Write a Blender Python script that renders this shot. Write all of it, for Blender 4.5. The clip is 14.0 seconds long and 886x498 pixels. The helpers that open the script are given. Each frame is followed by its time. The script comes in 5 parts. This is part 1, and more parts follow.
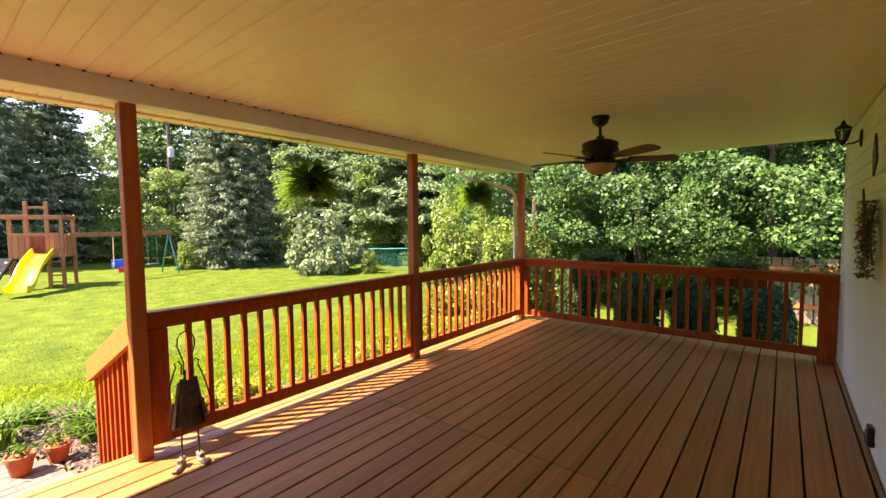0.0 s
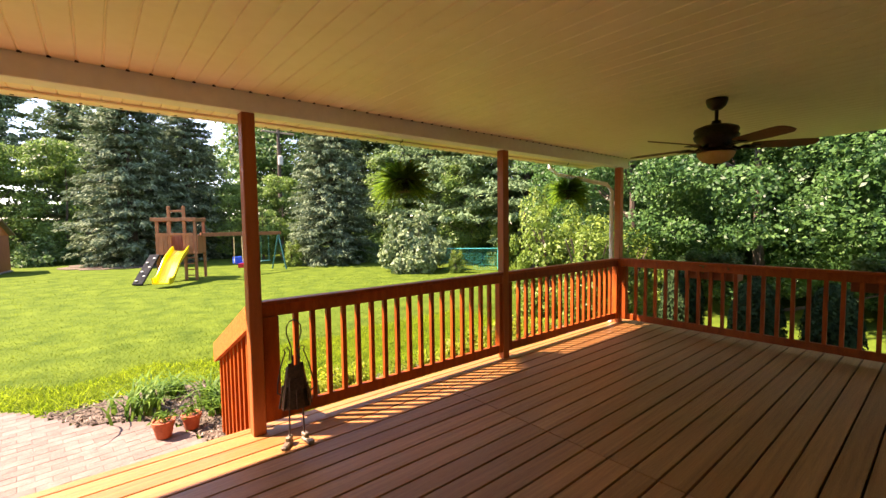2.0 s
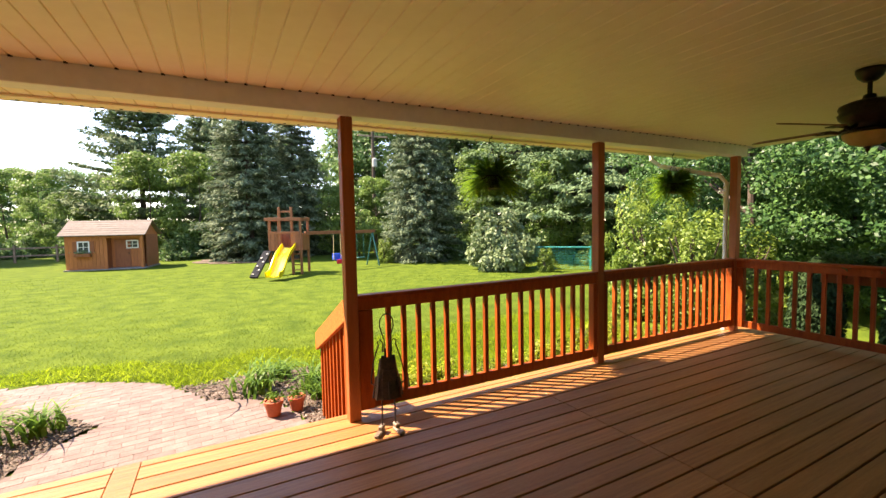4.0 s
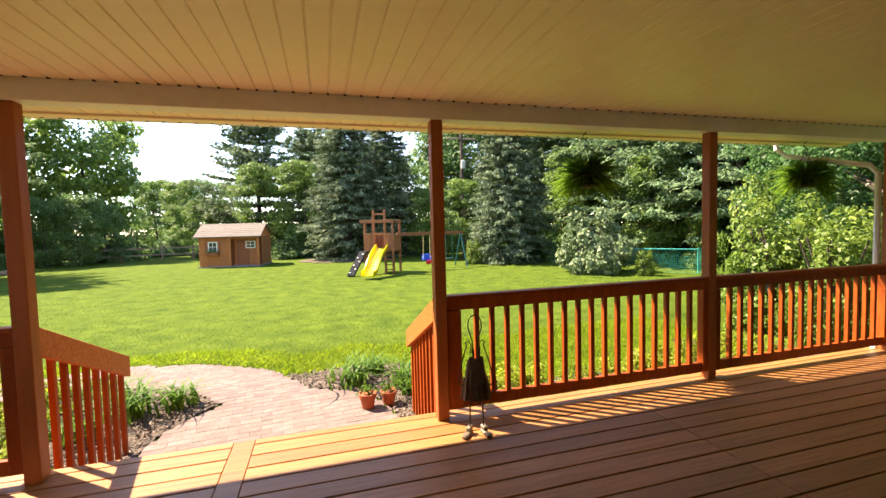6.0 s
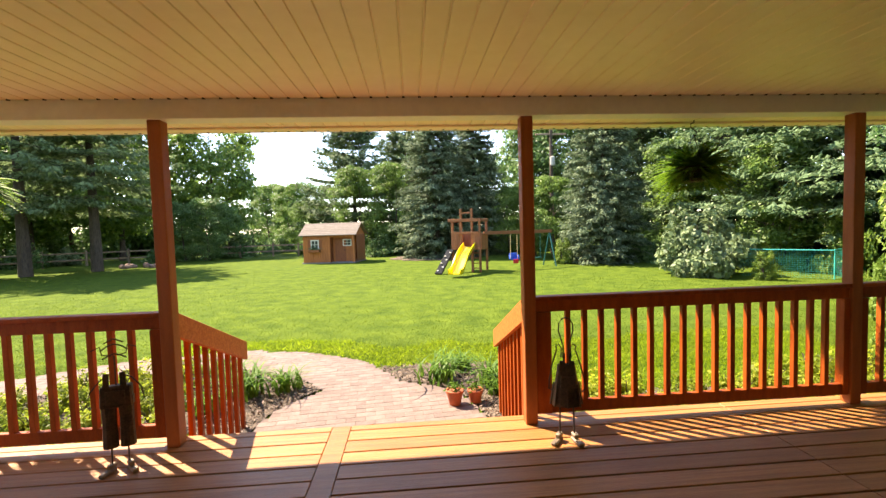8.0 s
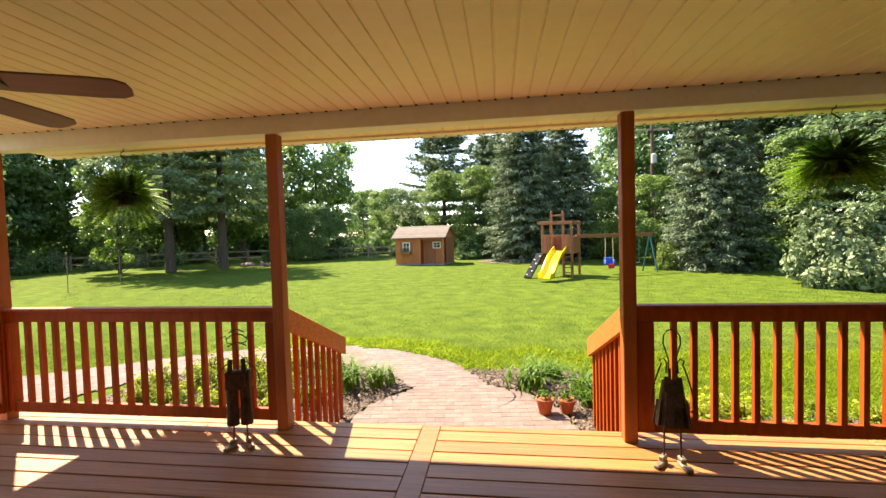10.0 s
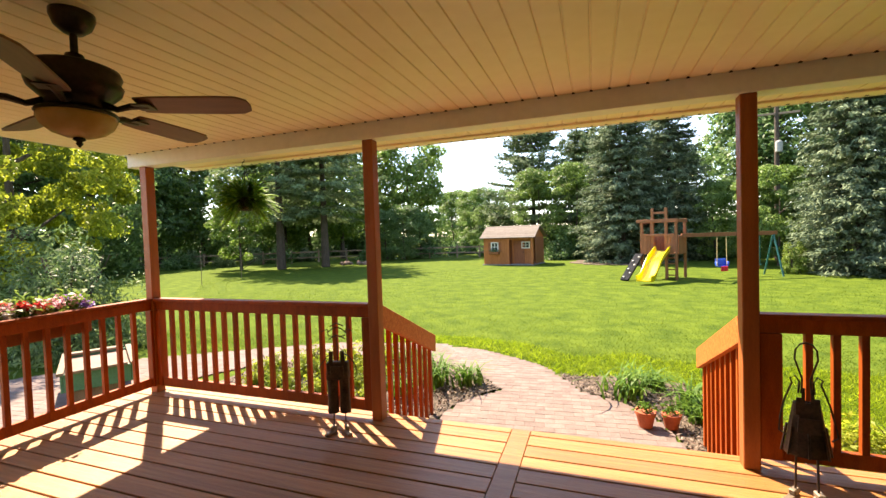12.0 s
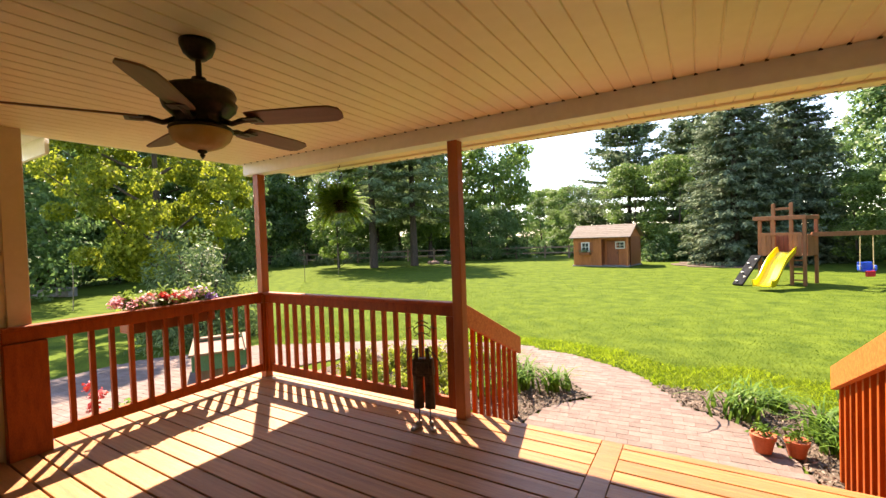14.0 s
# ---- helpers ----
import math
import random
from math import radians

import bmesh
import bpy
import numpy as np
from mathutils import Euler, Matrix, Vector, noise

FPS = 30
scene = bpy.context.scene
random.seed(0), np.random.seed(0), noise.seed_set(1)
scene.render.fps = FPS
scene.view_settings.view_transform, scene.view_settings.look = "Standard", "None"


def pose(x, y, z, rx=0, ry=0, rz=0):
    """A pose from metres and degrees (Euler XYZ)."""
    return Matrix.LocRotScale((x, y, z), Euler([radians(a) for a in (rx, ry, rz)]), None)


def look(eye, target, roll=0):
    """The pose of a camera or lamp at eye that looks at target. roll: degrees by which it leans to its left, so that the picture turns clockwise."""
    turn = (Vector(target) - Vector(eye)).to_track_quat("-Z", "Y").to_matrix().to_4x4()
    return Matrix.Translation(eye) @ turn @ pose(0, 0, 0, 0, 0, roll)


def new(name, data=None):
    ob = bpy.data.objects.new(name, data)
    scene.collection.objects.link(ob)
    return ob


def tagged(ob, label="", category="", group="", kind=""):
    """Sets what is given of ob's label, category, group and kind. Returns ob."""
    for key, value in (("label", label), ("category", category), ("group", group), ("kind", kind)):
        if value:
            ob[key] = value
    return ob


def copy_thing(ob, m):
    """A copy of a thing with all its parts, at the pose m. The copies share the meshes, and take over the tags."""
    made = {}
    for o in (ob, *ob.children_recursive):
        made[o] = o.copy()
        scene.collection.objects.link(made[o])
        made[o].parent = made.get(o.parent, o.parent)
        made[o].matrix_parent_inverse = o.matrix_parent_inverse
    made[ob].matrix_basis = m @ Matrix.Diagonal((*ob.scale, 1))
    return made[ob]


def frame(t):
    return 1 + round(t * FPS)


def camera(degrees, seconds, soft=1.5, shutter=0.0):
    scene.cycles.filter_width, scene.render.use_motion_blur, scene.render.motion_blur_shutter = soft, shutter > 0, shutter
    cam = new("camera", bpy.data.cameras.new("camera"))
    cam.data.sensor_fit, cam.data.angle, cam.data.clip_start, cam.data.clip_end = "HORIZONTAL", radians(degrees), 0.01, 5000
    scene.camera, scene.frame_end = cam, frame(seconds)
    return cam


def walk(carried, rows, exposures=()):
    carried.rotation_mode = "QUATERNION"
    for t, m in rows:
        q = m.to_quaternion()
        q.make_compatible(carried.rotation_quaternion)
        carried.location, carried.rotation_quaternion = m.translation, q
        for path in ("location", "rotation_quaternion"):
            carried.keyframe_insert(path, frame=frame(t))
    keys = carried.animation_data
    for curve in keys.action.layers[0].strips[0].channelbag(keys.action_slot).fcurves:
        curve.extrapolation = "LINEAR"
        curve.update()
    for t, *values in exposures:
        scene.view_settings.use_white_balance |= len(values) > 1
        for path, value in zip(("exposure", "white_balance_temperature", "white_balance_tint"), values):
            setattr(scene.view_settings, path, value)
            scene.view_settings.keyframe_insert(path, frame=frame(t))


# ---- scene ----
cam = camera(92.65, 14.0, soft=1.45)
# seconds, place, yaw, pitch, roll
ROWS = [
    (0, -0.009, -0.158, 1.568, -51.16, -3.6, 0.48),
    (0.5, -0.01, -0.142, 1.557, -48.34, -3.52, 0.55),
    (1, -0.01, -0.127, 1.548, -45.49, -3.47, 0.62),
    (1.5, -0.009, -0.113, 1.542, -42.58, -3.43, 0.71),
    (2, -0.007, -0.101, 1.536, -39.53, -3.39, 0.8),
    (2.5, -0.005, -0.09, 1.532, -36.41, -3.4, 0.81),
    (3, -0.003, -0.08, 1.529, -33.52, -3.43, 0.89),
    (5.5, 0.003, -0.043, 1.526, -18.91, -3.16, 1.48),
    (6, 0.002, -0.038, 1.526, -15.94, -3.0, 1.51),
    (6.5, 0.001, -0.033, 1.527, -13.02, -2.89, 1.53),
    (7, -0.002, -0.028, 1.528, -10.0, -2.93, 1.59),
    (7.5, -0.005, -0.024, 1.529, -7.12, -2.91, 1.64),
    (8, -0.008, -0.02, 1.53, -4.25, -2.86, 1.69),
    (10.5, -0.032, -0.001, 1.532, 10.7, -1.92, 1.62),
    (11, -0.036, 0.004, 1.531, 13.74, -1.91, 1.66),
    (11.5, -0.04, 0.008, 1.531, 16.61, -1.89, 1.77),
    (12, -0.042, 0.013, 1.53, 19.54, -1.76, 1.9),
    (12.5, -0.043, 0.018, 1.529, 22.66, -1.7, 1.94),
    (13, -0.042, 0.024, 1.528, 25.45, -1.54, 1.92),
    (13.5, -0.039, 0.03, 1.527, 28.32, -1.39, 1.93),
    (14, -0.033, 0.037, 1.527, 31.22, -1.37, 2.0),
]
walk(cam, [(t, pose(x, y, z, 90 + p, r, yaw)) for t, x, y, z, yaw, p, r in ROWS],
     [(0.0, 2.83, 8500, 30), (1.5, 2.60, 8400, 29), (3.0, 2.43, 8300, 26), (6.5, 2.33, 8150, 18), (11.0, 2.30, 8300, 16), (14.0, 2.31, 8300, 21)])

# ---- light ----
SUN_AZ = math.atan2(-0.788, 0.616)      # from +y towards +x
SUN_EL = radians(51)
world = bpy.data.worlds.new("world")
scene.world = world
world.use_nodes = True
wn = world.node_tree
sky = wn.nodes.new("ShaderNodeTexSky")
sky.sky_type, sky.sun_disc = "NISHITA", False
sky.sun_elevation, sky.sun_rotation = SUN_EL, SUN_AZ
sky.air_density, sky.dust_density, sky.ozone_density = 0.85, 0.1, 2.0
wn.links.new(sky.outputs[0], wn.nodes["Background"].inputs[0])
wn.nodes["Background"].inputs[1].default_value = 0.15
sun = bpy.data.lights.new("sun", "SUN")
sun.energy, sun.angle, sun.color = 4.3, radians(0.55), (1.0, 0.94, 0.84)
sun_ob = new("sun", sun)
SUN_DIR = Vector((-0.788 * math.cos(SUN_EL), 0.616 * math.cos(SUN_EL), math.sin(SUN_EL)))
sun_ob.matrix_world = look(SUN_DIR * 60, (0, 0, 0))

# ---- materials ----
def mat(name, c1, c2, rough=0.6, scale=6.0, fine=60.0, stretch=(1, 1, 1), bump=0.15, per_object=0.0, island=0.0, spec=0.4, metal=0.0, leaf=0.0, space="Object"):
    """A surface with two scales of variation between c1 and c2, optional variation per object or per island, and leaf translucency."""
    m = bpy.data.materials.new(name)
    m.use_nodes = True
    nt = m.node_tree
    N, L = nt.nodes, nt.links
    b = N["Principled BSDF"]
    b.inputs["Roughness"].default_value = rough
    b.inputs["Specular IOR Level"].default_value = spec
    b.inputs["Metallic"].default_value = metal
    tc = N.new("ShaderNodeTexCoord")
    mp = N.new("ShaderNodeMapping")
    mp.inputs["Scale"].default_value = stretch
    if space == "World":
        geo = N.new("ShaderNodeNewGeometry")
        L.new(geo.outputs["Position"], mp.inputs[0])
    else:
        L.new(tc.outputs["Object"], mp.inputs[0])
    n1 = N.new("ShaderNodeTexNoise")
    n1.inputs["Scale"].default_value, n1.inputs["Detail"].default_value = scale, 5
    n2 = N.new("ShaderNodeTexNoise")
    n2.inputs["Scale"].default_value, n2.inputs["Detail"].default_value = fine, 4
    if per_object:
        oi = N.new("ShaderNodeObjectInfo")
        off = N.new("ShaderNodeVectorMath")
        off.operation = "MULTIPLY_ADD"
        L.new(oi.outputs["Random"], off.inputs[0])
        off.inputs[1].default_value = (37, 53, 71)
        L.new(mp.outputs[0], off.inputs[2])
        src = off.outputs[0]
    else:
        src = mp.outputs[0]
    L.new(src, n1.inputs["Vector"])
    L.new(src, n2.inputs["Vector"])
    add = N.new("ShaderNodeMath")
    add.operation = "MULTIPLY_ADD"
    L.new(n2.outputs[0], add.inputs[0])
    add.inputs[1].default_value = 0.45
    half = N.new("ShaderNodeMath")
    half.operation = "MULTIPLY"
    L.new(n1.outputs[0], half.inputs[0])
    half.inputs[1].default_value = 0.55
    L.new(half.outputs[0], add.inputs[2])
    ramp = N.new("ShaderNodeValToRGB")
    ramp.color_ramp.elements[0].position, ramp.color_ramp.elements[1].position = 0.34, 0.66
    ramp.color_ramp.elements[0].color, ramp.color_ramp.elements[1].color = (*c1, 1), (*c2, 1)
    L.new(add.outputs[0], ramp.inputs[0])
    col = ramp.outputs[0]
    if per_object or island:
        hsv = N.new("ShaderNodeHueSaturation")
        mr = N.new("ShaderNodeMapRange")
        k = per_object or island
        mr.inputs["To Min"].default_value, mr.inputs["To Max"].default_value = 1 - k, 1 + k
        if per_object:
            L.new(oi.outputs["Random"], mr.inputs[0])
        else:
            gi = N.new("ShaderNodeNewGeometry")
            L.new(gi.outputs["Random Per Island"], mr.inputs[0])
            hr = N.new("ShaderNodeMapRange")
            hr.inputs["To Min"].default_value, hr.inputs["To Max"].default_value = 0.5 + 0.03 * k, 0.5 - 0.05 * k
            L.new(gi.outputs["Random Per Island"], hr.inputs[0])
            L.new(hr.outputs[0], hsv.inputs["Hue"])
        L.new(mr.outputs[0], hsv.inputs["Value"])
        L.new(col, hsv.inputs["Color"])
        col = hsv.outputs[0]
    L.new(col, b.inputs["Base Color"])
    if bump:
        bp = N.new("ShaderNodeBump")
        bp.inputs["Strength"].default_value, bp.inputs["Distance"].default_value = bump, 0.01
        L.new(add.outputs[0], bp.inputs["Height"])
        L.new(bp.outputs[0], b.inputs["Normal"])
    if leaf:
        tr = N.new("ShaderNodeBsdfTranslucent")
        L.new(col, tr.inputs[0])
        mix = N.new("ShaderNodeMixShader")
        mix.inputs[0].default_value = leaf
        L.new(b.outputs[0], mix.inputs[1])
        L.new(tr.outputs[0], mix.inputs[2])
        L.new(mix.outputs[0], N["Material Output"].inputs[0])
    return m


M_DECK = mat("deck_stain", (0.22, 0.090, 0.031), (0.425, 0.190, 0.064), 0.40, 3.0, 40, (0.5, 14, 14), 0.30, per_object=0.14, spec=0.32)
M_RAIL = mat("red_stain", (0.215, 0.037, 0.006), (0.385, 0.080, 0.012), 0.5, 4.0, 45, (6, 6, 1.2), 0.15, per_object=0.20, spec=0.22)
M_POST = mat("post_stain", (0.265, 0.068, 0.016), (0.40, 0.112, 0.028), 0.5, 3.0, 50, (8, 8, 0.8), 0.2, per_object=0.10)
M_SRAIL = mat("stair_rail_stain", (0.34, 0.076, 0.014), (0.60, 0.205, 0.055), 0.55, 9.0, 40, (2, 5, 5), 0.2, per_object=0.12, spec=0.25)
M_CEIL = mat("cream_vinyl", (0.83, 0.715, 0.50), (0.89, 0.78, 0.57), 0.40, 1.2, 12, bump=0.03, spec=0.45)
M_TRIM = mat("white_aluminium", (0.68, 0.66, 0.62), (0.78, 0.76, 0.71), 0.4, 2.0, 20, bump=0.03)
M_SIDING = mat("white_siding", (0.72, 0.7, 0.62), (0.8, 0.78, 0.69), 0.5, 2.0, 40, (1, 8, 8), 0.05)
M_TAN = mat("tan_trim", (0.55, 0.42, 0.27), (0.63, 0.49, 0.33), 0.5, 2.0, 20, bump=0.04)
M_BRONZE = mat("dark_bronze", (0.020, 0.014, 0.010), (0.05, 0.034, 0.024), 0.38, 9, 60, bump=0.08, metal=0.7)
M_BLADE = mat("walnut_blade", (0.13, 0.05, 0.026), (0.2, 0.085, 0.044), 0.4, 4, 50, (1, 14, 14), 0.06)
M_BOWL = mat("amber_glass", (0.74, 0.46, 0.19), (0.86, 0.60, 0.30), 0.25, 5, 20, bump=0.02, leaf=0.45)
M_IRON = mat("rusty_iron", (0.030, 0.021, 0.017), (0.12, 0.078, 0.056), 0.5, 12, 70, bump=0.3, metal=0.4)
M_STEEL = mat("worn_shoe_metal", (0.16, 0.12, 0.09), (0.30, 0.24, 0.17), 0.5, 12, 70, bump=0.2, metal=0.4)
M_TERRA = mat("terracotta", (0.34, 0.085, 0.038), (0.50, 0.145, 0.065), 0.75, 9, 60, bump=0.15)
M_SOIL = mat("potting_soil", (0.025, 0.016, 0.010), (0.07, 0.05, 0.03), 0.95, 30, 120, bump=0.5)
M_MULCH = mat("mulch", (0.036, 0.026, 0.019), (0.15, 0.112, 0.08), 0.95, 14, 90, bump=0.6, space="World")
M_CHIP = mat("bark_chips", (0.07, 0.052, 0.04), (0.27, 0.215, 0.165), 0.9, 10, 60, bump=0.3, island=0.5)
M_PAVER = mat("brick_paver", (0.132, 0.097, 0.084), (0.212, 0.163, 0.143), 0.85, 7, 70, bump=0.3, per_object=0.11, spec=0.15, space="World")
M_PAVER2 = mat("far_brick_paver", (0.132, 0.097, 0.084), (0.212, 0.163, 0.143), 0.85, 7, 70, bump=0.3, island=0.11, spec=0.15, space="World")
M_SAND = mat("joint_sand", (0.105, 0.076, 0.064), (0.145, 0.108, 0.092), 0.95, 8, 90, bump=0.4, space="World")
M_LAWN = mat("lawn_soil_green", (0.028, 0.058, 0.008), (0.098, 0.142, 0.017), 0.95, 2.0, 26, bump=0.5, spec=0.05, space="World")
M_GRASS = mat("grass_blades", (0.046, 0.098, 0.010), (0.158, 0.226, 0.023), 0.6, 1.4, 26, bump=0, island=0.34, spec=0.1, leaf=0.6, space="World")
M_LUSH = mat("lush_grass_blades", (0.150, 0.255, 0.012), (0.300, 0.400, 0.028), 0.6, 1.2, 9, bump=0, island=0.3, spec=0.1, leaf=0.7, space="World")
M_BARK = mat("bark", (0.035, 0.026, 0.020), (0.12, 0.09, 0.065), 0.95, 5, 40, (4, 4, 0.8), 0.6)
M_SPRUCE = mat("blue_spruce_needles", (0.052, 0.096, 0.052), (0.205, 0.272, 0.160), 0.7, 1.0, 8, bump=0, island=0.34, spec=0.15, leaf=0.22, space="World")
M_PINE = mat("dark_pine_needles", (0.056, 0.108, 0.05), (0.17, 0.24, 0.108), 0.7, 0.8, 8, bump=0, island=0.22, spec=0.2, leaf=0.18, space="World")
M_LEAF = mat("broad_leaves", (0.075, 0.160, 0.030), (0.235, 0.375, 0.080), 0.45, 0.8, 6, bump=0, island=0.24, spec=0.5, leaf=0.56, space="World")
M_YOUNG = mat("young_tree_leaves", (0.058, 0.130, 0.028), (0.195, 0.32, 0.072), 0.5, 0.8, 6, bump=0, island=0.24, spec=0.35, leaf=0.45, space="World")
M_LEAFD = mat("dark_leaves", (0.054, 0.128, 0.040), (0.168, 0.295, 0.092), 0.5, 0.8, 6, bump=0, island=0.24, spec=0.35, leaf=0.42, space="World")
M_LEAFR = mat("glossy_green_leaves", (0.018, 0.076, 0.020), (0.104, 0.232, 0.060), 0.42, 0.9, 6, bump=0, island=0.40, spec=0.32, leaf=0.42, space="World")
M_LEAFY = mat("yellow_green_leaves", (0.085, 0.155, 0.018), (0.39, 0.435, 0.046), 0.5, 0.9, 6, bump=0, island=0.34, spec=0.25, leaf=0.6, space="World")
M_LEAFL = mat("light_green_leaves", (0.078, 0.158, 0.024), (0.225, 0.325, 0.060), 0.5, 0.9, 6, bump=0, island=0.28, spec=0.35, leaf=0.42, space="World")
M_PALE = mat("silvery_leaves", (0.080, 0.142, 0.058), (0.245, 0.325, 0.160), 0.5, 1.2, 8, bump=0, island=0.28, spec=0.3, leaf=0.28, space="World")
M_SOFT = mat("soft_pine_needles", (0.072, 0.145, 0.066), (0.20, 0.30, 0.145), 0.7, 0.8, 8, bump=0, island=0.26, spec=0.2, leaf=0.3, space="World")
M_PINEL = mat("open_pine_needles", (0.085, 0.150, 0.070), (0.25, 0.335, 0.155), 0.7, 0.8, 8, bump=0, island=0.24, spec=0.2, leaf=0.35, space="World")
M_WILLOW = mat("willow_leaves", (0.060, 0.125, 0.040), (0.190, 0.280, 0.105), 0.52, 1.2, 8, bump=0, island=0.34, spec=0.25, leaf=0.45, space="World")
M_FERN = mat("fern_fronds", (0.052, 0.145, 0.012), (0.175, 0.325, 0.028), 0.55, 6, 30, bump=0, island=0.4, spec=0.3, leaf=0.6)
M_LILY = mat("lily_leaves", (0.042, 0.115, 0.016), (0.140, 0.262, 0.040), 0.5, 6, 30, bump=0, island=0.32, spec=0.12, leaf=0.35)
M_ARB = mat("arborvitae", (0.010, 0.028, 0.010), (0.030, 0.062, 0.020), 0.75, 2, 10, bump=0, island=0.4, spec=0.1, leaf=0.1, space="World")
M_PINK = mat("pink_petals", (0.66, 0.28, 0.34), (0.82, 0.52, 0.54), 0.6, 9, 40, bump=0, island=0.3, leaf=0.3)
M_RED = mat("red_petals", (0.50, 0.035, 0.035), (0.72, 0.10, 0.08), 0.6, 9, 40, bump=0, island=0.3, leaf=0.3)
M_WHITE = mat("white_petals", (0.68, 0.62, 0.58), (0.85, 0.80, 0.76), 0.6, 9, 40, bump=0, island=0.1, leaf=0.3)
M_PURPLE = mat("purple_petals", (0.30, 0.16, 0.50), (0.48, 0.30, 0.70), 0.6, 9, 40, bump=0, island=0.2, leaf=0.3)
M_CEDAR = mat("shed_boards", (0.34, 0.098, 0.026), (0.50, 0.165, 0.046), 0.6, 3, 30, (6, 6, 1), 0.2, per_object=0.08)
M_CEDARD = mat("dark_and_shaded_boards", (0.22, 0.062, 0.022), (0.32, 0.10, 0.036), 0.6, 3, 30, (6, 6, 1), 0.2)
M_PLAY = mat("playset_wood", (0.20, 0.070, 0.030), (0.34, 0.13, 0.055), 0.65, 3, 30, (6, 6, 1), 0.2, per_object=0.12)
M_SHINGLE = mat("tan_shingles", (0.120, 0.100, 0.082), (0.190, 0.162, 0.135), 0.9, 5, 60, bump=0.3, per_object=0.12)
M_YELLOW = mat("yellow_plastic", (0.78, 0.56, 0.010), (0.88, 0.66, 0.020), 0.3, 2, 20, bump=0.02, spec=0.5)
M_BLUE = mat("blue_plastic", (0.010, 0.075, 0.50), (0.020, 0.12, 0.62), 0.35, 4, 20, bump=0.02)
M_REDP = mat("red_plastic", (0.60, 0.015, 0.03), (0.70, 0.03, 0.05), 0.4, 4, 20, bump=0.02)
M_BLACK = mat("black_rubber", (0.012, 0.013, 0.015), (0.035, 0.038, 0.042), 0.9, 6, 40, bump=0.2, spec=0.05)
M_TEAL = mat("teal_netting", (0.010, 0.30, 0.24), (0.03, 0.46, 0.38), 0.5, 4, 20, bump=0)
M_TEALD = mat("green_steel_tube", (0.010, 0.09, 0.085), (0.02, 0.14, 0.13), 0.4, 4, 20, bump=0)
M_ROPE = mat("rope", (0.42, 0.33, 0.15), (0.60, 0.48, 0.25), 0.8, 40, 120, bump=0.2)
M_PANE = mat("dark_window_glass", (0.02, 0.025, 0.03), (0.05, 0.06, 0.07), 0.08, 3, 10, bump=0, spec=0.8)
M_GREENP = mat("green_paint", (0.055, 0.17, 0.10), (0.09, 0.24, 0.15), 0.6, 5, 40, bump=0.1)
M_GREYW = mat("weathered_board", (0.34, 0.34, 0.31), (0.52, 0.52, 0.48), 0.8, 3, 30, (1, 9, 9), 0.25, per_object=0.1)
M_STONE = mat("grey_stone", (0.12, 0.115, 0.105), (0.26, 0.25, 0.225), 0.9, 4, 40, bump=0.4, per_object=0.15)
M_STONER = mat("reddish_stone", (0.16, 0.10, 0.075), (0.32, 0.21, 0.165), 0.9, 4, 40, bump=0.4, per_object=0.2)
M_FENCE = mat("fence_wood", (0.16, 0.11, 0.075), (0.30, 0.22, 0.15), 0.85, 3, 40, (6, 6, 1), 0.25, per_object=0.15)


# ---- helpers ----
def mesh_ob(name, bm, material, smooth=False):
    me = bpy.data.meshes.new(name)
    bm.to_mesh(me)
    bm.free()
    for p in me.polygons:
        p.use_smooth = smooth
    for m in (material if isinstance(material, (list, tuple)) else [material]):
        me.materials.append(m)
    return new(name, me)


def part(name, bm, material, parent, label="", smooth=False):
    """One mesh under a thing or a part."""
    ob = mesh_ob(name, bm, material, smooth)
    ob.parent = parent
    if label:
        ob["label"] = label
    return ob


def share(name, me, parent, m):
    """A further piece on the same mesh."""
    ob = new(name, me)
    ob.parent = parent
    ob.matrix_local = m
    return ob


def thing(name, label, category, m=None, group="", kind=""):
    ob = new(name)
    ob.empty_display_size = 0.1
    if m is not None:
        ob.matrix_world = m
    return tagged(ob, label, category, group, kind)


def box(bm, x0, x1, y0, y1, z0, z1, bevel=0.0, m=None):
    r = bmesh.ops.create_cube(bm, size=1)
    vs = r["verts"]
    for v in vs:
        v.co = Vector(((x0 + x1) / 2 + v.co.x * (x1 - x0), (y0 + y1) / 2 + v.co.y * (y1 - y0), (z0 + z1) / 2 + v.co.z * (z1 - z0)))
    if bevel:
        es = list({e for v in vs for e in v.link_edges})
        vs = bmesh.ops.bevel(bm, geom=es, offset=bevel, segments=1, affect="EDGES")["verts"]
    if m is not None:
        bmesh.ops.transform(bm, matrix=m, verts=list({v for v in vs if v.is_valid}))
    return bm


def boxed(*a, **k):
    return box(bmesh.new(), *a, **k)


def beam_between(bm, a, b, w, h, bevel=0.004):
    """A squared timber from a to b, w wide and h high."""
    a, b = Vector(a), Vector(b)
    d = b - a
    q = d.to_track_quat("X", "Z").to_matrix().to_4x4()
    return box(bm, 0, d.length, -w / 2, w / 2, -h / 2, h / 2, bevel, Matrix.Translation(a) @ q)


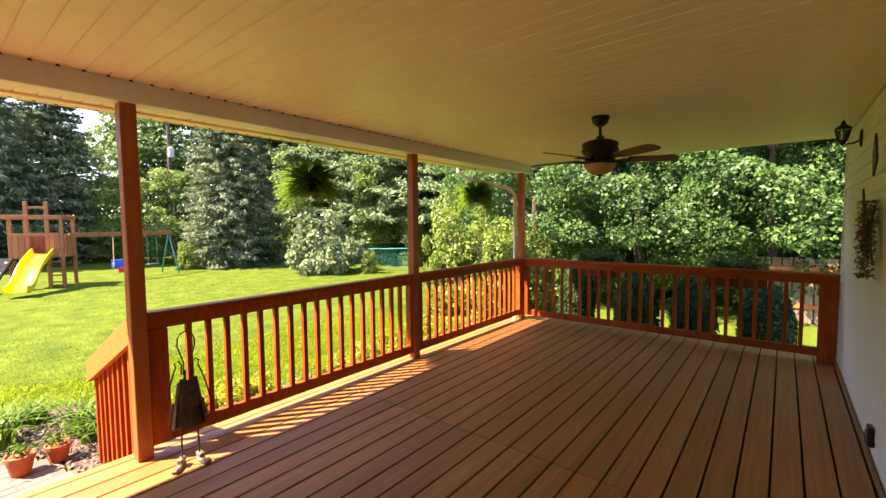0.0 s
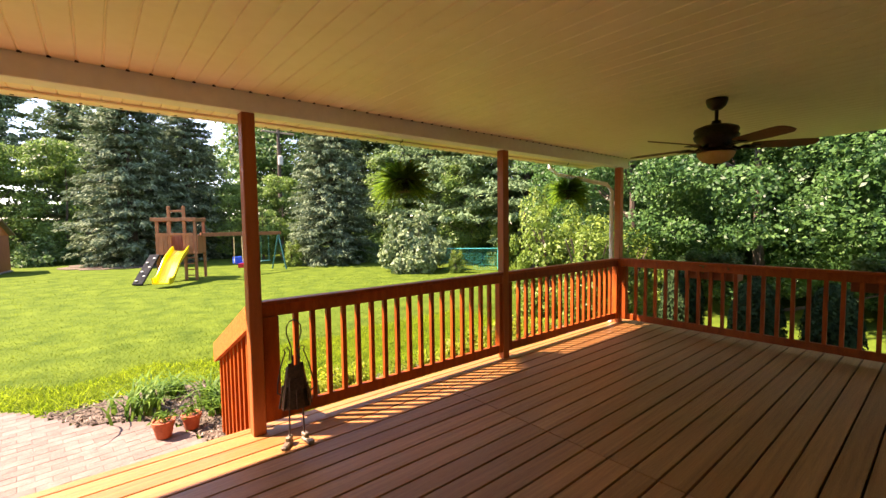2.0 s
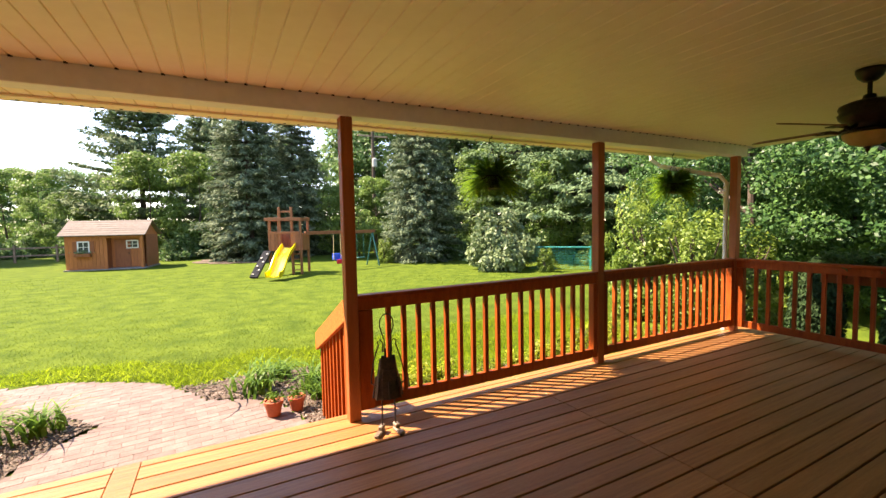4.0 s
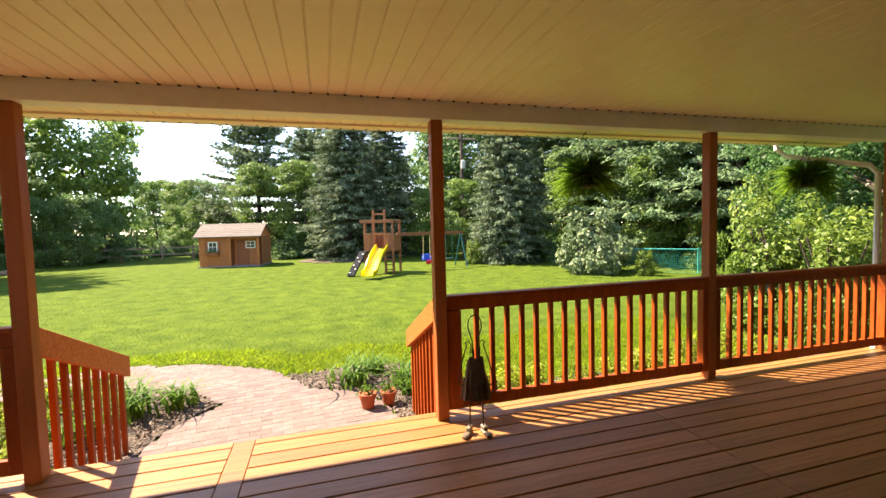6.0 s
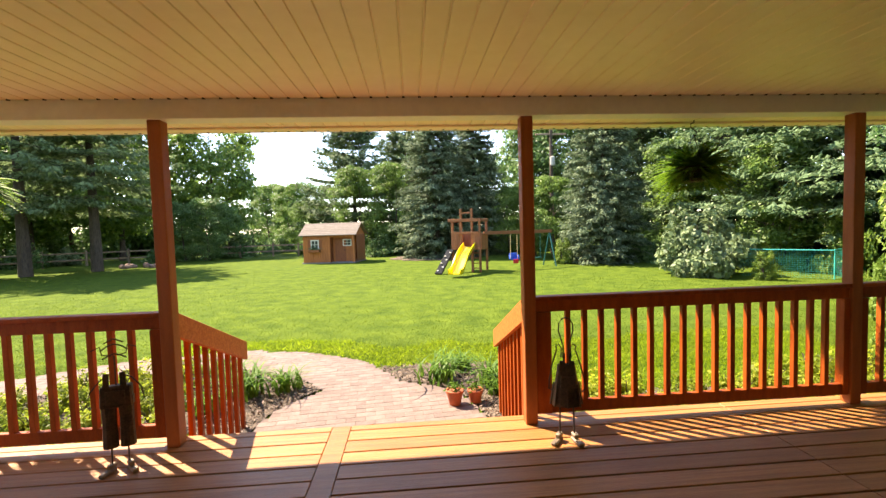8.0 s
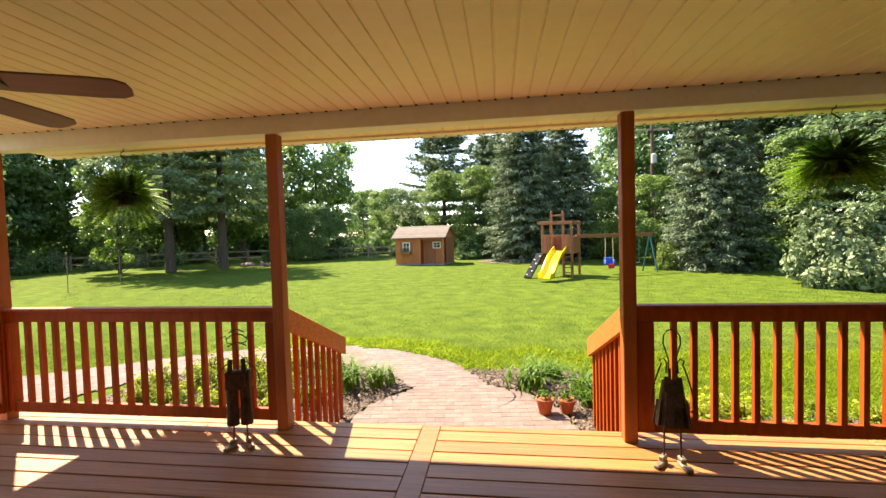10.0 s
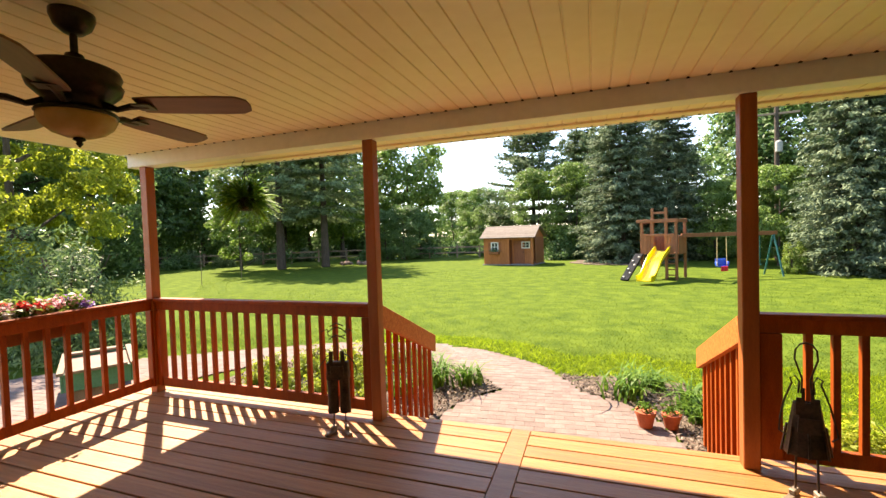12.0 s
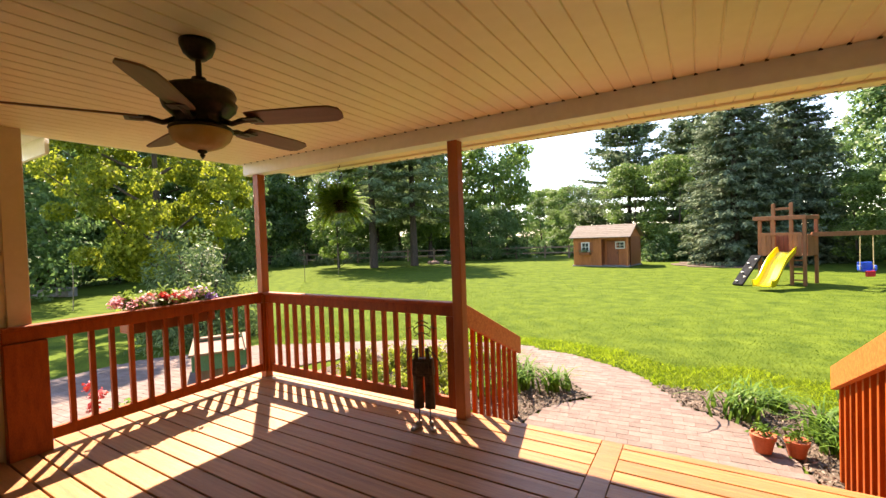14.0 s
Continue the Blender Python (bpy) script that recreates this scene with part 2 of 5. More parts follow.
def lathe(bm, profile, n=24, m=None):
    rings = []
    for r, z in profile:
        rings.append([bm.verts.new((r * math.cos(2 * math.pi * i / n), r * math.sin(2 * math.pi * i / n), z)) for i in range(n)])
    for a, b in zip(rings, rings[1:]):
        for i in range(n):
            bm.faces.new((a[i], a[(i + 1) % n], b[(i + 1) % n], b[i]))
    if profile[0][0] > 0.0005:
        bm.faces.new(list(reversed(rings[0])))
    if profile[-1][0] > 0.0005:
        bm.faces.new(rings[-1])
    if m is not None:
        bmesh.ops.transform(bm, matrix=m, verts=[v for r in rings for v in r])
    return bm


def tube(bm, pts, radii, n=8, cap=True):
    """A round bar along pts."""
    pts = [Vector(p) for p in pts]
    if not isinstance(radii, (list, tuple)):
        radii = [radii] * len(pts)
    rings = []
    for i, p in enumerate(pts):
        d = (pts[min(i + 1, len(pts) - 1)] - pts[max(i - 1, 0)]).normalized()
        u = d.cross(Vector((0, 0, 1)) if abs(d.z) < 0.9 else Vector((1, 0, 0))).normalized()
        w = d.cross(u)
        rings.append([bm.verts.new(p + float(radii[i]) * (math.cos(2 * math.pi * k / n) * u + math.sin(2 * math.pi * k / n) * w)) for k in range(n)])
    for a, b in zip(rings, rings[1:]):
        for k in range(n):
            bm.faces.new((a[k], a[(k + 1) % n], b[(k + 1) % n], b[k]))
    if cap:
        bm.faces.new(list(reversed(rings[0])))
        bm.faces.new(rings[-1])
    return bm


def raw_mesh(name, verts, faces_per, material, smooth=False):
    """A mesh from arrays: every faces_per vertices in a row make one face."""
    verts = np.asarray(verts, np.float32).reshape(-1, 3)
    n = len(verts)
    me = bpy.data.meshes.new(name)
    me.vertices.add(n)
    me.vertices.foreach_set("co", verts.ravel())
    me.loops.add(n)
    me.loops.foreach_set("vertex_index", np.arange(n, dtype=np.int32))
    me.polygons.add(n // faces_per)
    me.polygons.foreach_set("loop_start", np.arange(0, n, faces_per, dtype=np.int32))
    me.update(calc_edges=True)
    me.materials.append(material)
    return me


def unit(v):
    return v / np.maximum(np.linalg.norm(v, axis=-1, keepdims=True), 1e-6)


def leaves(rng, points, facing, length, width, spread=0.7, along=None):
    """Pointed four-cornered leaves at points, turned roughly to face the given way."""
    n = len(points)
    nor = unit(facing + rng.normal(size=(n, 3)) * spread)
    tan = rng.normal(size=(n, 3)) if along is None else along + rng.normal(size=(n, 3)) * 0.25
    tan = unit(tan - nor * (tan * nor).sum(1, keepdims=True))
    bit = np.cross(nor, tan)
    s = rng.uniform(0.65, 1.3, (n, 1))
    L, W = length * s / 2, width * s / 2
    fold = nor * W * 0.5
    return np.stack([points - tan * L, points + bit * W + fold - tan * L * 0.1, points + tan * L, points - bit * W + fold - tan * L * 0.1], 1)


# ---- trees ----
def limb_mesh(tree, rng, base, h, r, crown_base, crown_r, count):
    """A tapered trunk with limbs."""
    bend = rng.normal(size=2) * 0.03 * h
    pts = [Vector((base[0] + bend[0] * math.sin(t * 2), base[1] + bend[1] * t, base[2] + h * t)) for t in np.linspace(0, 1, 9)]
    bm = bmesh.new()
    tube(bm, pts, [r * 1.35] + [r * (1 - 0.9 * t) for t in np.linspace(0.1, 1, 8)], 9)
    part("trunk", bm, M_BARK, tree)
    for _ in range(count):
        t = rng.uniform(crown_base / h, 0.9)
        p = pts[int(t * 8)]
        a, up = rng.uniform(0, 2 * math.pi), rng.uniform(0.2, 0.9)
        length = crown_r * rng.uniform(0.5, 0.9)
        d = Vector((math.cos(a), math.sin(a), up))
        q = [p + d * length * s + Vector((0, 0, 0.12 * length * s * s)) for s in (0, 0.35, 0.7, 1)]
        bm = bmesh.new()
        tube(bm, q, [r * 0.38 * (1 - 0.8 * s) for s in (0, 0.35, 0.7, 1)], 6)
        part("limb", bm, M_BARK, tree)


def broadleaf(name, seed, h, r, crown_base, n, leaf, width, material, label, trunk_r=0.16, clusters=60, squash=1.0, low=False, clump=1.0):
    """A broad-leaved tree: trunk with limbs, and a crown of leaf clusters with gaps."""
    rng = np.random.default_rng(seed)
    tree = thing(name, label, "tree")
    limb_mesh(tree, rng, (0, 0, 0), h * 0.85, trunk_r, crown_base, r, 8)
    d = unit(rng.normal(size=(clusters, 3)))
    d[:, 2] = rng.uniform(-1, 1, clusters) if low else np.abs(d[:, 2]) * 1.2 - 0.55
    rad = rng.uniform(0.35, 1.0, (clusters, 1)) ** 0.6
    half = (h - crown_base) / 2
    if low:
        flat = np.sqrt(np.clip(1.15 - d[:, 2:] ** 2, 0.1, 1))
        d[:, :2] = unit(d[:, :2]) * flat
        rad = np.c_[rad, rad, np.ones_like(rad)]
    c = d * rad * [r * 0.85, r * 0.85, half * squash] + [0, 0, crown_base + half]
    cr = rng.uniform(0.20, 0.38, (clusters, 1)) * r * clump
    k = rng.integers(0, clusters, n)
    o = unit(rng.normal(size=(n, 3))) * rng.uniform(0.35, 1.0, (n, 1)) ** 0.5
    p = c[k] + o * cr[k] * [1, 1, 0.62]
    p[:, 2] = np.maximum(p[:, 2], 0.12)
    out = unit(p - [0, 0, crown_base + half * 0.6]) * 0.6 + o * 0.5 + [0, 0, 0.5]
    crown = new("crown", raw_mesh("crown", leaves(rng, p, out, leaf, width), 4, material))
    crown.parent = tree
    return tree


def conifer(name, seed, h, r, crown_base, material, label, step=0.42, per=13, spray=0.34, droop=0.35, layered=0.0, power=0.85):
    """A conifer: straight trunk and whorls of boughs carrying needle sprays."""
    rng = np.random.default_rng(seed)
    tree = thing(name, label, "tree")
    tr = 0.014 * h + 0.05
    bm = bmesh.new()
    tube(bm, [(0, 0, h * t) for t in np.linspace(0, 0.97, 7)], [tr * (1.25 - 1.2 * t) for t in np.linspace(0, 0.97, 7)], 9)
    P, F, A = [], [], []
    z = crown_base
    while z < h - 0.15:
        t = (z - crown_base) / (h - crown_base)
        full = r * ((1 - t) ** power) * (0.75 + 0.35 * min(1, t * 6)) + 0.12
        for _ in range(per):
            if layered and rng.random() < layered * 0.5:
                continue
            a = rng.uniform(0, 2 * math.pi)
            L = full * rng.uniform(0.70, 1.12)
            dr = droop * rng.uniform(0.5, 1.3) * (1 - 0.6 * t)
            out = np.array([math.cos(a), math.sin(a), 0])
            side = np.array([-out[1], out[0], 0])
            if L > 0.8 and rng.random() < 0.3:
                tube(bm, [Vector(out * L * s) + Vector((0, 0, z - dr * L * s * s)) for s in (0, 0.45, 0.85)], [0.03, 0.02, 0.008], 4, False)
            m = int(6 + L / spray * 7)
            s = rng.uniform(0.12, 1.0, m) ** 0.75
            w = (rng.uniform(-1, 1, m) * 0.26 * L * (1.15 - s))
            p = out * (L * s)[:, None] + side * w[:, None]
            p[:, 2] = z - dr * L * s ** 1.6 + rng.normal(size=m) * 0.06 + 0.12 * L * s ** 4
            P.append(p)
            A.append(out * 0.8 + side * np.sign(w)[:, None] * 0.5 + [0, 0, -0.25])
            F.append(np.tile(out * 0.35 + [0, 0, 0.8], (m, 1)))
        z += step * rng.uniform(0.8, 1.2) * (1.6 if layered and rng.random() < layered else 1.0)
    part("trunk", bm, M_BARK, tree)
    P, F, A = np.concatenate(P), np.concatenate(F), np.concatenate(A)
    P[:, 2] = np.maximum(P[:, 2], 0.08)
    crown = new("crown", raw_mesh("crown", leaves(rng, P, F, spray * 1.15, spray * 0.34, 0.45, A), 4, material))
    crown.parent = tree
    return tree


def shrub(name, seed, r, h, n, leaf, width, material, label, clusters=26, category="shrub", clump=1.0):
    """A bush: short stems and leaf clusters down to the ground."""
    rng = np.random.default_rng(seed)
    bush = thing(name, label, category)
    bm = bmesh.new()
    for _ in range(7):
        a, l = rng.uniform(0, 6.28), rng.uniform(0.3, 0.7)
        d = Vector((math.cos(a) * l * r * 0.8, math.sin(a) * l * r * 0.8, h * 0.6))
        tube(bm, [(0, 0, 0), d * 0.5 + Vector((0, 0, 0.05 * h)), d], [0.016 * h, 0.011 * h, 0.005 * h], 5)
    part("stem", bm, M_BARK, bush)
    d = unit(rng.normal(size=(clusters, 3)))
    d[:, 2] = np.abs(d[:, 2])
    c = d * rng.uniform(0.35, 0.85, (clusters, 1)) * [r, r, h * 0.9]
    cr = rng.uniform(0.22, 0.40, (clusters, 1)) * min(r, h) * clump
    k = rng.integers(0, clusters, n)
    o = unit(rng.normal(size=(n, 3))) * rng.uniform(0.3, 1.0, (n, 1)) ** 0.5
    p = c[k] + o * cr[k]
    p[:, 2] = np.abs(p[:, 2]) + 0.02
    out = unit(p - [0, 0, h * 0.3]) * 0.7 + [0, 0, 0.5]
    foliage = new("foliage", raw_mesh("foliage", leaves(rng, p, out, leaf, width), 4, material))
    foliage.parent = bush
    return bush


def at(az, d, z=None, turn=0.0, s=1.0, sz=None):
    """A pose on the lawn, by bearing in degrees from +y towards +x and distance."""
    x, y = d * math.sin(radians(az)), d * math.cos(radians(az))
    return pose(x, y, G if z is None else z, 0, 0, turn) @ Matrix.Diagonal((s, s, sz or s, 1))


def put(ob, m):
    ob.matrix_world = m
    return ob


# ---- porch ----
G = -0.50                    # the lawn, below the deck
X0, X1 = -4.59, 6.55         # deck ends
YW, YP = -0.66, 3.10         # house wall, inner face of the posts
YE = 3.275                   # deck's outer edge
PW = 0.092                   # post width
BEAM, CEIL = 2.34, 2.475
POSTS = [-4.385, -1.775, 0.868, 3.55, 6.11]

deck = thing("floor", "reddish brown stained deck of long boards with open joints", "floor", kind="structure")
PITCH, BW, BT = 0.159, 0.1465, 0.028
SEAM, BUTT = -0.60, 2.50
part("joist_deck", boxed(X0, X1, YW, YE - 0.02, -0.19, -0.085, 0.0), M_BARK, deck, "dark framing below the boards")
part("rim_board", boxed(X0 - 0.03, X1 + 0.03, YE - 0.02, YE + 0.018, -0.24, -BT, 0.003), M_RAIL, deck)
part("seam_board", boxed(SEAM - 0.071, SEAM + 0.071, YW, YE, -BT, 0.0, 0.003), M_DECK, deck)

for px in POSTS:
    post = thing("post", "square stained wooden porch post standing on the deck under the beam", "post", pose(px, YP + PW / 2, 0), group="porch posts")
    part("shaft", boxed(-PW / 2, PW / 2, -PW / 2, PW / 2, 0.0, BEAM, 0.005), M_POST, post)

RT, RB, BB, BL = 0.985, 0.865, 0.162, 0.072   # rail heights: top, its underside, bottom rail's top and underside


def railing(name, a, b, label, first=0.07, last=0.07, pitch=0.137, cap=True):
    """A straight run of railing from a to b (x, y of its centre line): rails, end posts and balusters."""
    a, b = Vector((*a, 0)), Vector((*b, 0))
    d = b - a
    L = d.length
    run = thing(name, label, "railing", Matrix.Translation(a) @ pose(0, 0, 0, 0, 0, math.degrees(math.atan2(d.y, d.x))), group="porch railings")
    part("top_rail", boxed(0, L, -0.020, 0.020, RB, RT - 0.030, 0.003), M_RAIL, run)
    part("cap_rail", boxed(0, L, -0.046, 0.046, RT - 0.030, RT, 0.004), M_RAIL, run)
    part("bottom_rail", boxed(0, L, -0.020, 0.020, BL, BB, 0.003), M_RAIL, run)
    for s, w in ((0, first), (1, last)):
        if w:
            x = L - w if s else 0
            part("end_post", boxed(x + 0.001, x + w - 0.001, -0.030, 0.044, 0.001 if w > 0.15 else BL, RB - 0.002, 0.004), M_RAIL, run)
    n = max(2, round((L - first - last) / pitch))
    bm = boxed(-0.019, 0.019, -0.019, 0.019, BB - 0.02, RB + 0.02, 0.002)
    base = None
    for i in range(1, n):
        x = first + (L - first - last) * i / n
        m = pose(x, 0, 0, 0, random.uniform(-0.15, 0.15), 0)
        if base is None:
            base = part("baluster", bm, M_RAIL, run)
            base.matrix_local = m
        else:
            share("baluster", base.data, run, m)
    return run


YR = YP + PW / 2
h = PW / 2 + 0.001
railing("railing", (POSTS[0] + h, YR), (POSTS[1] - h, YR), "red-stained wooden porch railing with square balusters beside the steps", 0.06, 0.08)
railing("railing", (POSTS[2] + h, YR), (POSTS[3] - h, YR), "red-stained wooden porch railing with square balusters facing the lawn", 0.12, 0.05)
railing("railing", (POSTS[3] + h, YR), (POSTS[4] - h, YR), "red-stained wooden porch railing with square balusters by the corner post", 0.07, 0.05)
railing("railing", (POSTS[0], YP - 0.001), (POSTS[0], 0.97), "red-stained side railing carrying a flower box", 0.03, 0.25)
railing("railing", (POSTS[4], YP - 0.001), (POSTS[4], YW + 0.02), "long red-stained end railing before a row of evergreens", 0.09, 0.16)


def stair_rail(px, side):
    """The sloping rail beside the steps, with close-set balusters."""
    y0, y1, z0, z1 = YP + PW + 0.002, 4.42, 0.965, 0.42
    run = thing("stair_railing", "orange-stained sloping stair railing with close balusters beside the steps", "railing", pose(px, 0, 0), group="stair railings")
    def slab(name, y0, y1, za, zb, hgt, w, material):
        bm = bmesh.new()
        vs = [bm.verts.new((x, y, z)) for x in (-w, w) for y, z in ((y0, za - hgt), (y1, zb - hgt), (y1, zb), (y0, za))]
        bm.faces.new(vs[:4]); bm.faces.new(vs[7:3:-1])
        for i in range(4):
            bm.faces.new((vs[i], vs[4 + i], vs[4 + (i + 1) % 4], vs[(i + 1) % 4]))
        bmesh.ops.recalc_face_normals(bm, faces=bm.faces)
        bmesh.ops.bevel(bm, geom=bm.edges[:], offset=0.004, segments=1, affect="EDGES")
        return part(name, bm, material, run)
    slab("hand_rail", y0, y1, z0, z1, 0.185, 0.020, M_SRAIL)
    slab("stringer", y0, y0 + 0.72, -0.12, -0.40, 0.09, 0.018, M_RAIL)
    n = 9
    for i in range(n):
        y = y0 + 0.07 + (y1 - 0.05 - y0 - 0.07) * i / (n - 1)
        t = (y - y0) / (y1 - y0)
        zt, zb = z0 + (z1 - z0) * t - 0.10, max(-0.14 - 0.60 * t, G + 0.02)
        part("baluster", boxed(0.021 * side, 0.059 * side, y - 0.019, y + 0.019, zb, zt, 0.002) if side > 0 else boxed(-0.059, -0.021, y - 0.019, y + 0.019, zb, zt, 0.002), M_RAIL, run)


stair_rail(POSTS[1] + 0.02, -1)
stair_rail(POSTS[2] - 0.02, 1)

steps = thing("porch_steps", "two stained wooden steps down to a brick path", "steps", kind="structure")
for i in (1, 2):
    part("tread", boxed(POSTS[1] + 0.08, POSTS[2] - 0.08, YE + 0.02 + 0.29 * (i - 1), YE + 0.02 + 0.29 * i + 0.02, -i * 0.167 - 0.036, -i * 0.167, 0.004), M_DECK, steps)
    part("riser", boxed(POSTS[1] + 0.08, POSTS[2] - 0.08, YE + 0.02 + 0.29 * i - 0.02, YE + 0.02 + 0.29 * i, G, -i * 0.167 - 0.037, 0.002), M_RAIL, steps)

# ceiling with narrow grooves, running from the wall to the beam
CX0, CX1, GP = -4.63, 6.49, 0.115
bm = bmesh.new()
prof = []
x = CX0
while x < CX1:
    prof += [(x, CEIL), (x + GP - 0.014, CEIL), (x + GP - 0.010, CEIL + 0.0078), (x + GP - 0.004, CEIL + 0.0078)]
    x += GP


def grooved(name, prof, y0, y1, dz=0.0, thick=0.05):
    bm = bmesh.new()
    low = [[bm.verts.new((px, y, pz + dz)) for px, pz in prof] for y in (y0, y1)]
    for i in range(len(prof) - 1):
        bm.faces.new((low[0][i], low[1][i], low[1][i + 1], low[0][i + 1]))
    box(bm, prof[0][0], prof[-1][0], y0, y1, CEIL + dz + 0.010, CEIL + dz + 0.010 + thick)
    return bm


ceiling = tagged(mesh_ob("ceiling", grooved("ceiling", prof, YW, YP - 0.02), M_CEIL), "cream grooved vinyl porch ceiling", "ceiling", kind="structure")
YS = 3.90
soffit = tagged(mesh_ob("soffit", grooved("soffit", prof, YP + 0.12, YS, -0.030), M_CEIL), "cream grooved vinyl soffit under the eave", "soffit", kind="structure")
tagged(mesh_ob("soffit_trim", boxed(CX0, CX1, YS - 0.115, YS - 0.001, CEIL - 0.048, CEIL - 0.031, 0.003), M_CEIL), "cream trim strip along the eave soffit", "trim", kind="structure")
beam = thing("beam", "white aluminium-clad porch beam across the posts", "beam", kind="structure")
part("cladding", boxed(CX0 + 0.06, 6.25, YP - 0.022, YP + 0.122, BEAM, CEIL + 0.05, 0.004), M_TRIM, beam)
part("end_cap", boxed(6.251, 6.255, YP - 0.024, YP + 0.124, BEAM - 0.002, CEIL - 0.001), M_TRIM, beam)
# small dark bronze blocks, two per groove, along the ceiling's edge and eave trim
bm = bmesh.new()
x = CX0 + GP - 0.005
while x < 6.24:
    box(bm, x - 0.010, x + 0.010, YP - 0.033, YP - 0.023, CEIL - 0.006, CEIL + 0.004)
    box(bm, x - 0.010, x + 0.010, YS - 0.022, YS - 0.004, CEIL - 0.052, CEIL - 0.0475)
    x += GP
tagged(part("groove_end_blocks", bm, M_BRONZE, beam, "small dark blocks at the groove ends"), kind="stuff")
gutter = thing("gutter", "white aluminium gutter along the eave with a downspout at the corner", "gutter", kind="structure")
part("fascia", boxed(CX0 - 0.02, CX1 + 0.02, YS + 0.001, YS + 0.022, CEIL - 0.05, CEIL + 0.14, 0.003), M_TRIM, gutter)
part("trough", boxed(CX0 - 0.02, CX1 + 0.02, YS + 0.024, YS + 0.11, CEIL + 0.03, CEIL + 0.14, 0.012), M_TRIM, gutter)
bm = bmesh.new()
sx = POSTS[4] - 0.03
tube(bm, [(sx - 0.55, YS + 0.07, 2.54), (sx - 0.55, YS + 0.07, 2.38), (sx - 0.48, YS - 0.02, 2.28), (sx - 0.05, YP + 0.20, 2.10), (sx, YP + 0.145, 2.0), (sx, YP + 0.145, G + 0.06)], 0.031, 8)
part("downspout", bm, M_TRIM, gutter)
for xx, nm in ((CX0 - 0.02, "rake_board"), (CX1 + 0.001, "rake_board")):
    part(nm, boxed(xx, xx + 0.018, YW, YS, CEIL - 0.002, CEIL + 0.13, 0.003), M_TRIM, gutter)

# roof over the porch
roof = thing("roof", "low sloping shingled porch roof", "roof", kind="structure")
bm = bmesh.new()
for i in range(14):
    y0, y1 = YS + 0.12 - i * 0.36, YS + 0.12 - (i + 1) * 0.36 - 0.06
    z0, z1 = CEIL + 0.165 + i * 0.10, CEIL + 0.165 + (i + 1) * 0.10 + 0.002
    vs = [bm.verts.new(p) for p in ((CX0 - 0.1, y0, z0 + 0.015), (CX1 + 0.1, y0, z0 + 0.015), (CX1 + 0.1, y1, z1), (CX0 - 0.1, y1, z1), (CX0 - 0.1, y0, z0 - 0.01), (CX1 + 0.1, y0, z0 - 0.01))]
    bm.faces.new(vs[:4]); bm.faces.new((vs[1], vs[0], vs[4], vs[5]))
part("shingle_courses", bm, M_SHINGLE, roof)

# house walls with lapped siding
wall = thing("wall_south", "white lapped siding on the house wall behind the porch", "wall", kind="structure")
part("sheathing", boxed(-4.44, 6.28, YW - 0.20, YW - 0.016, G, 3.3), M_SIDING, wall)


def lap(length, hgt=0.128):
    bm = bmesh.new()
    pr = [(-0.014, 0), (0.0, 0.004), (0.0, 0.010), (-0.012, hgt), (-0.014, hgt)]
    e = [[bm.verts.new((x, y, z)) for y, z in pr] for x in (0, length)]
    for i in range(4):
        bm.faces.new((e[0][i], e[1][i], e[1][i + 1], e[0][i + 1]))
    bm.faces.new(e[1]); bm.faces.new(list(reversed(e[0])))
    bmesh.ops.recalc_face_normals(bm, faces=bm.faces)
    return bm


first = None
for i in range(20):
    m = pose(6.27, YW, 0.004 + i * 0.125, 0, 0, 180) @ Matrix.Diagonal((1, -1, 1, 1))
    if first is None:
        first = part("clapboard", lap(6.27 + 4.43), M_SIDING, wall)
        first.matrix_local = m
    else:
        share("clapboard", first.data, wall, m)
part("corner_trim", boxed(6.265, 6.30, YW - 0.2, YW + 0.008, 0.0, CEIL, 0.003), M_TRIM, wall)
wall2 = thing("wall_west", "tan painted house wall with a corner board at the porch end", "wall", kind="structure")
part("sheathing", boxed(-4.66, -4.44, YW - 0.2, 1.10, G, CEIL + 0.05), M_TAN, wall2)
part("corner_board", boxed(-4.67, -4.424, 1.02, 1.155, G, CEIL, 0.004), M_TAN, wall2)
part("gable_soffit", boxed(-6.0, -4.68, 0.76, 1.36, CEIL + 0.02, CEIL + 0.06, 0.003), M_TRIM, wall2)
part("gable_board", boxed(-6.0, -4.68, 1.36, 1.39, CEIL - 0.12, CEIL + 0.10, 0.003), M_TRIM, wall2)

# ---- ground ----
n = 90
bm = bmesh.new()
bmesh.ops.create_grid(bm, x_segments=n, y_segments=n, size=1)
for v in bm.verts:
    u = [math.copysign(abs(c) ** 2.6, c) for c in v.co[:2]]
    x, y = u[0] * 900, u[1] * 900 + 12
    d = math.hypot(x, y - 2)
    bump = 0.0 if d < 8 else 0.018 * noise.noise(Vector((x * 0.12, y * 0.12, 0))) * min(1, (d - 8) / 10)
    v.co = Vector((x, y, G + bump))
tagged(mesh_ob("ground", bm, M_LAWN, True), "sunlit mown lawn reaching to the trees", "lawn", kind="structure")

PATH = [(-0.45, 3.75, 1.30), (-0.50, 4.35, 1.18), (-0.56, 4.68, 0.86), (-0.62, 5.00, 0.60), (-0.74, 5.50, 0.48), (-1.20, 6.15, 0.50), (-1.95, 6.62, 0.50), (-2.9, 6.95, 0.48), (-4.4, 6.65, 0.5), (-5.8, 5.75, 0.6), (-6.9, 4.6, 1.0), (-7.4, 3.2, 1.4), (-7.3, 1.2, 1.5), (-7.0, -0.5, 1.5)]


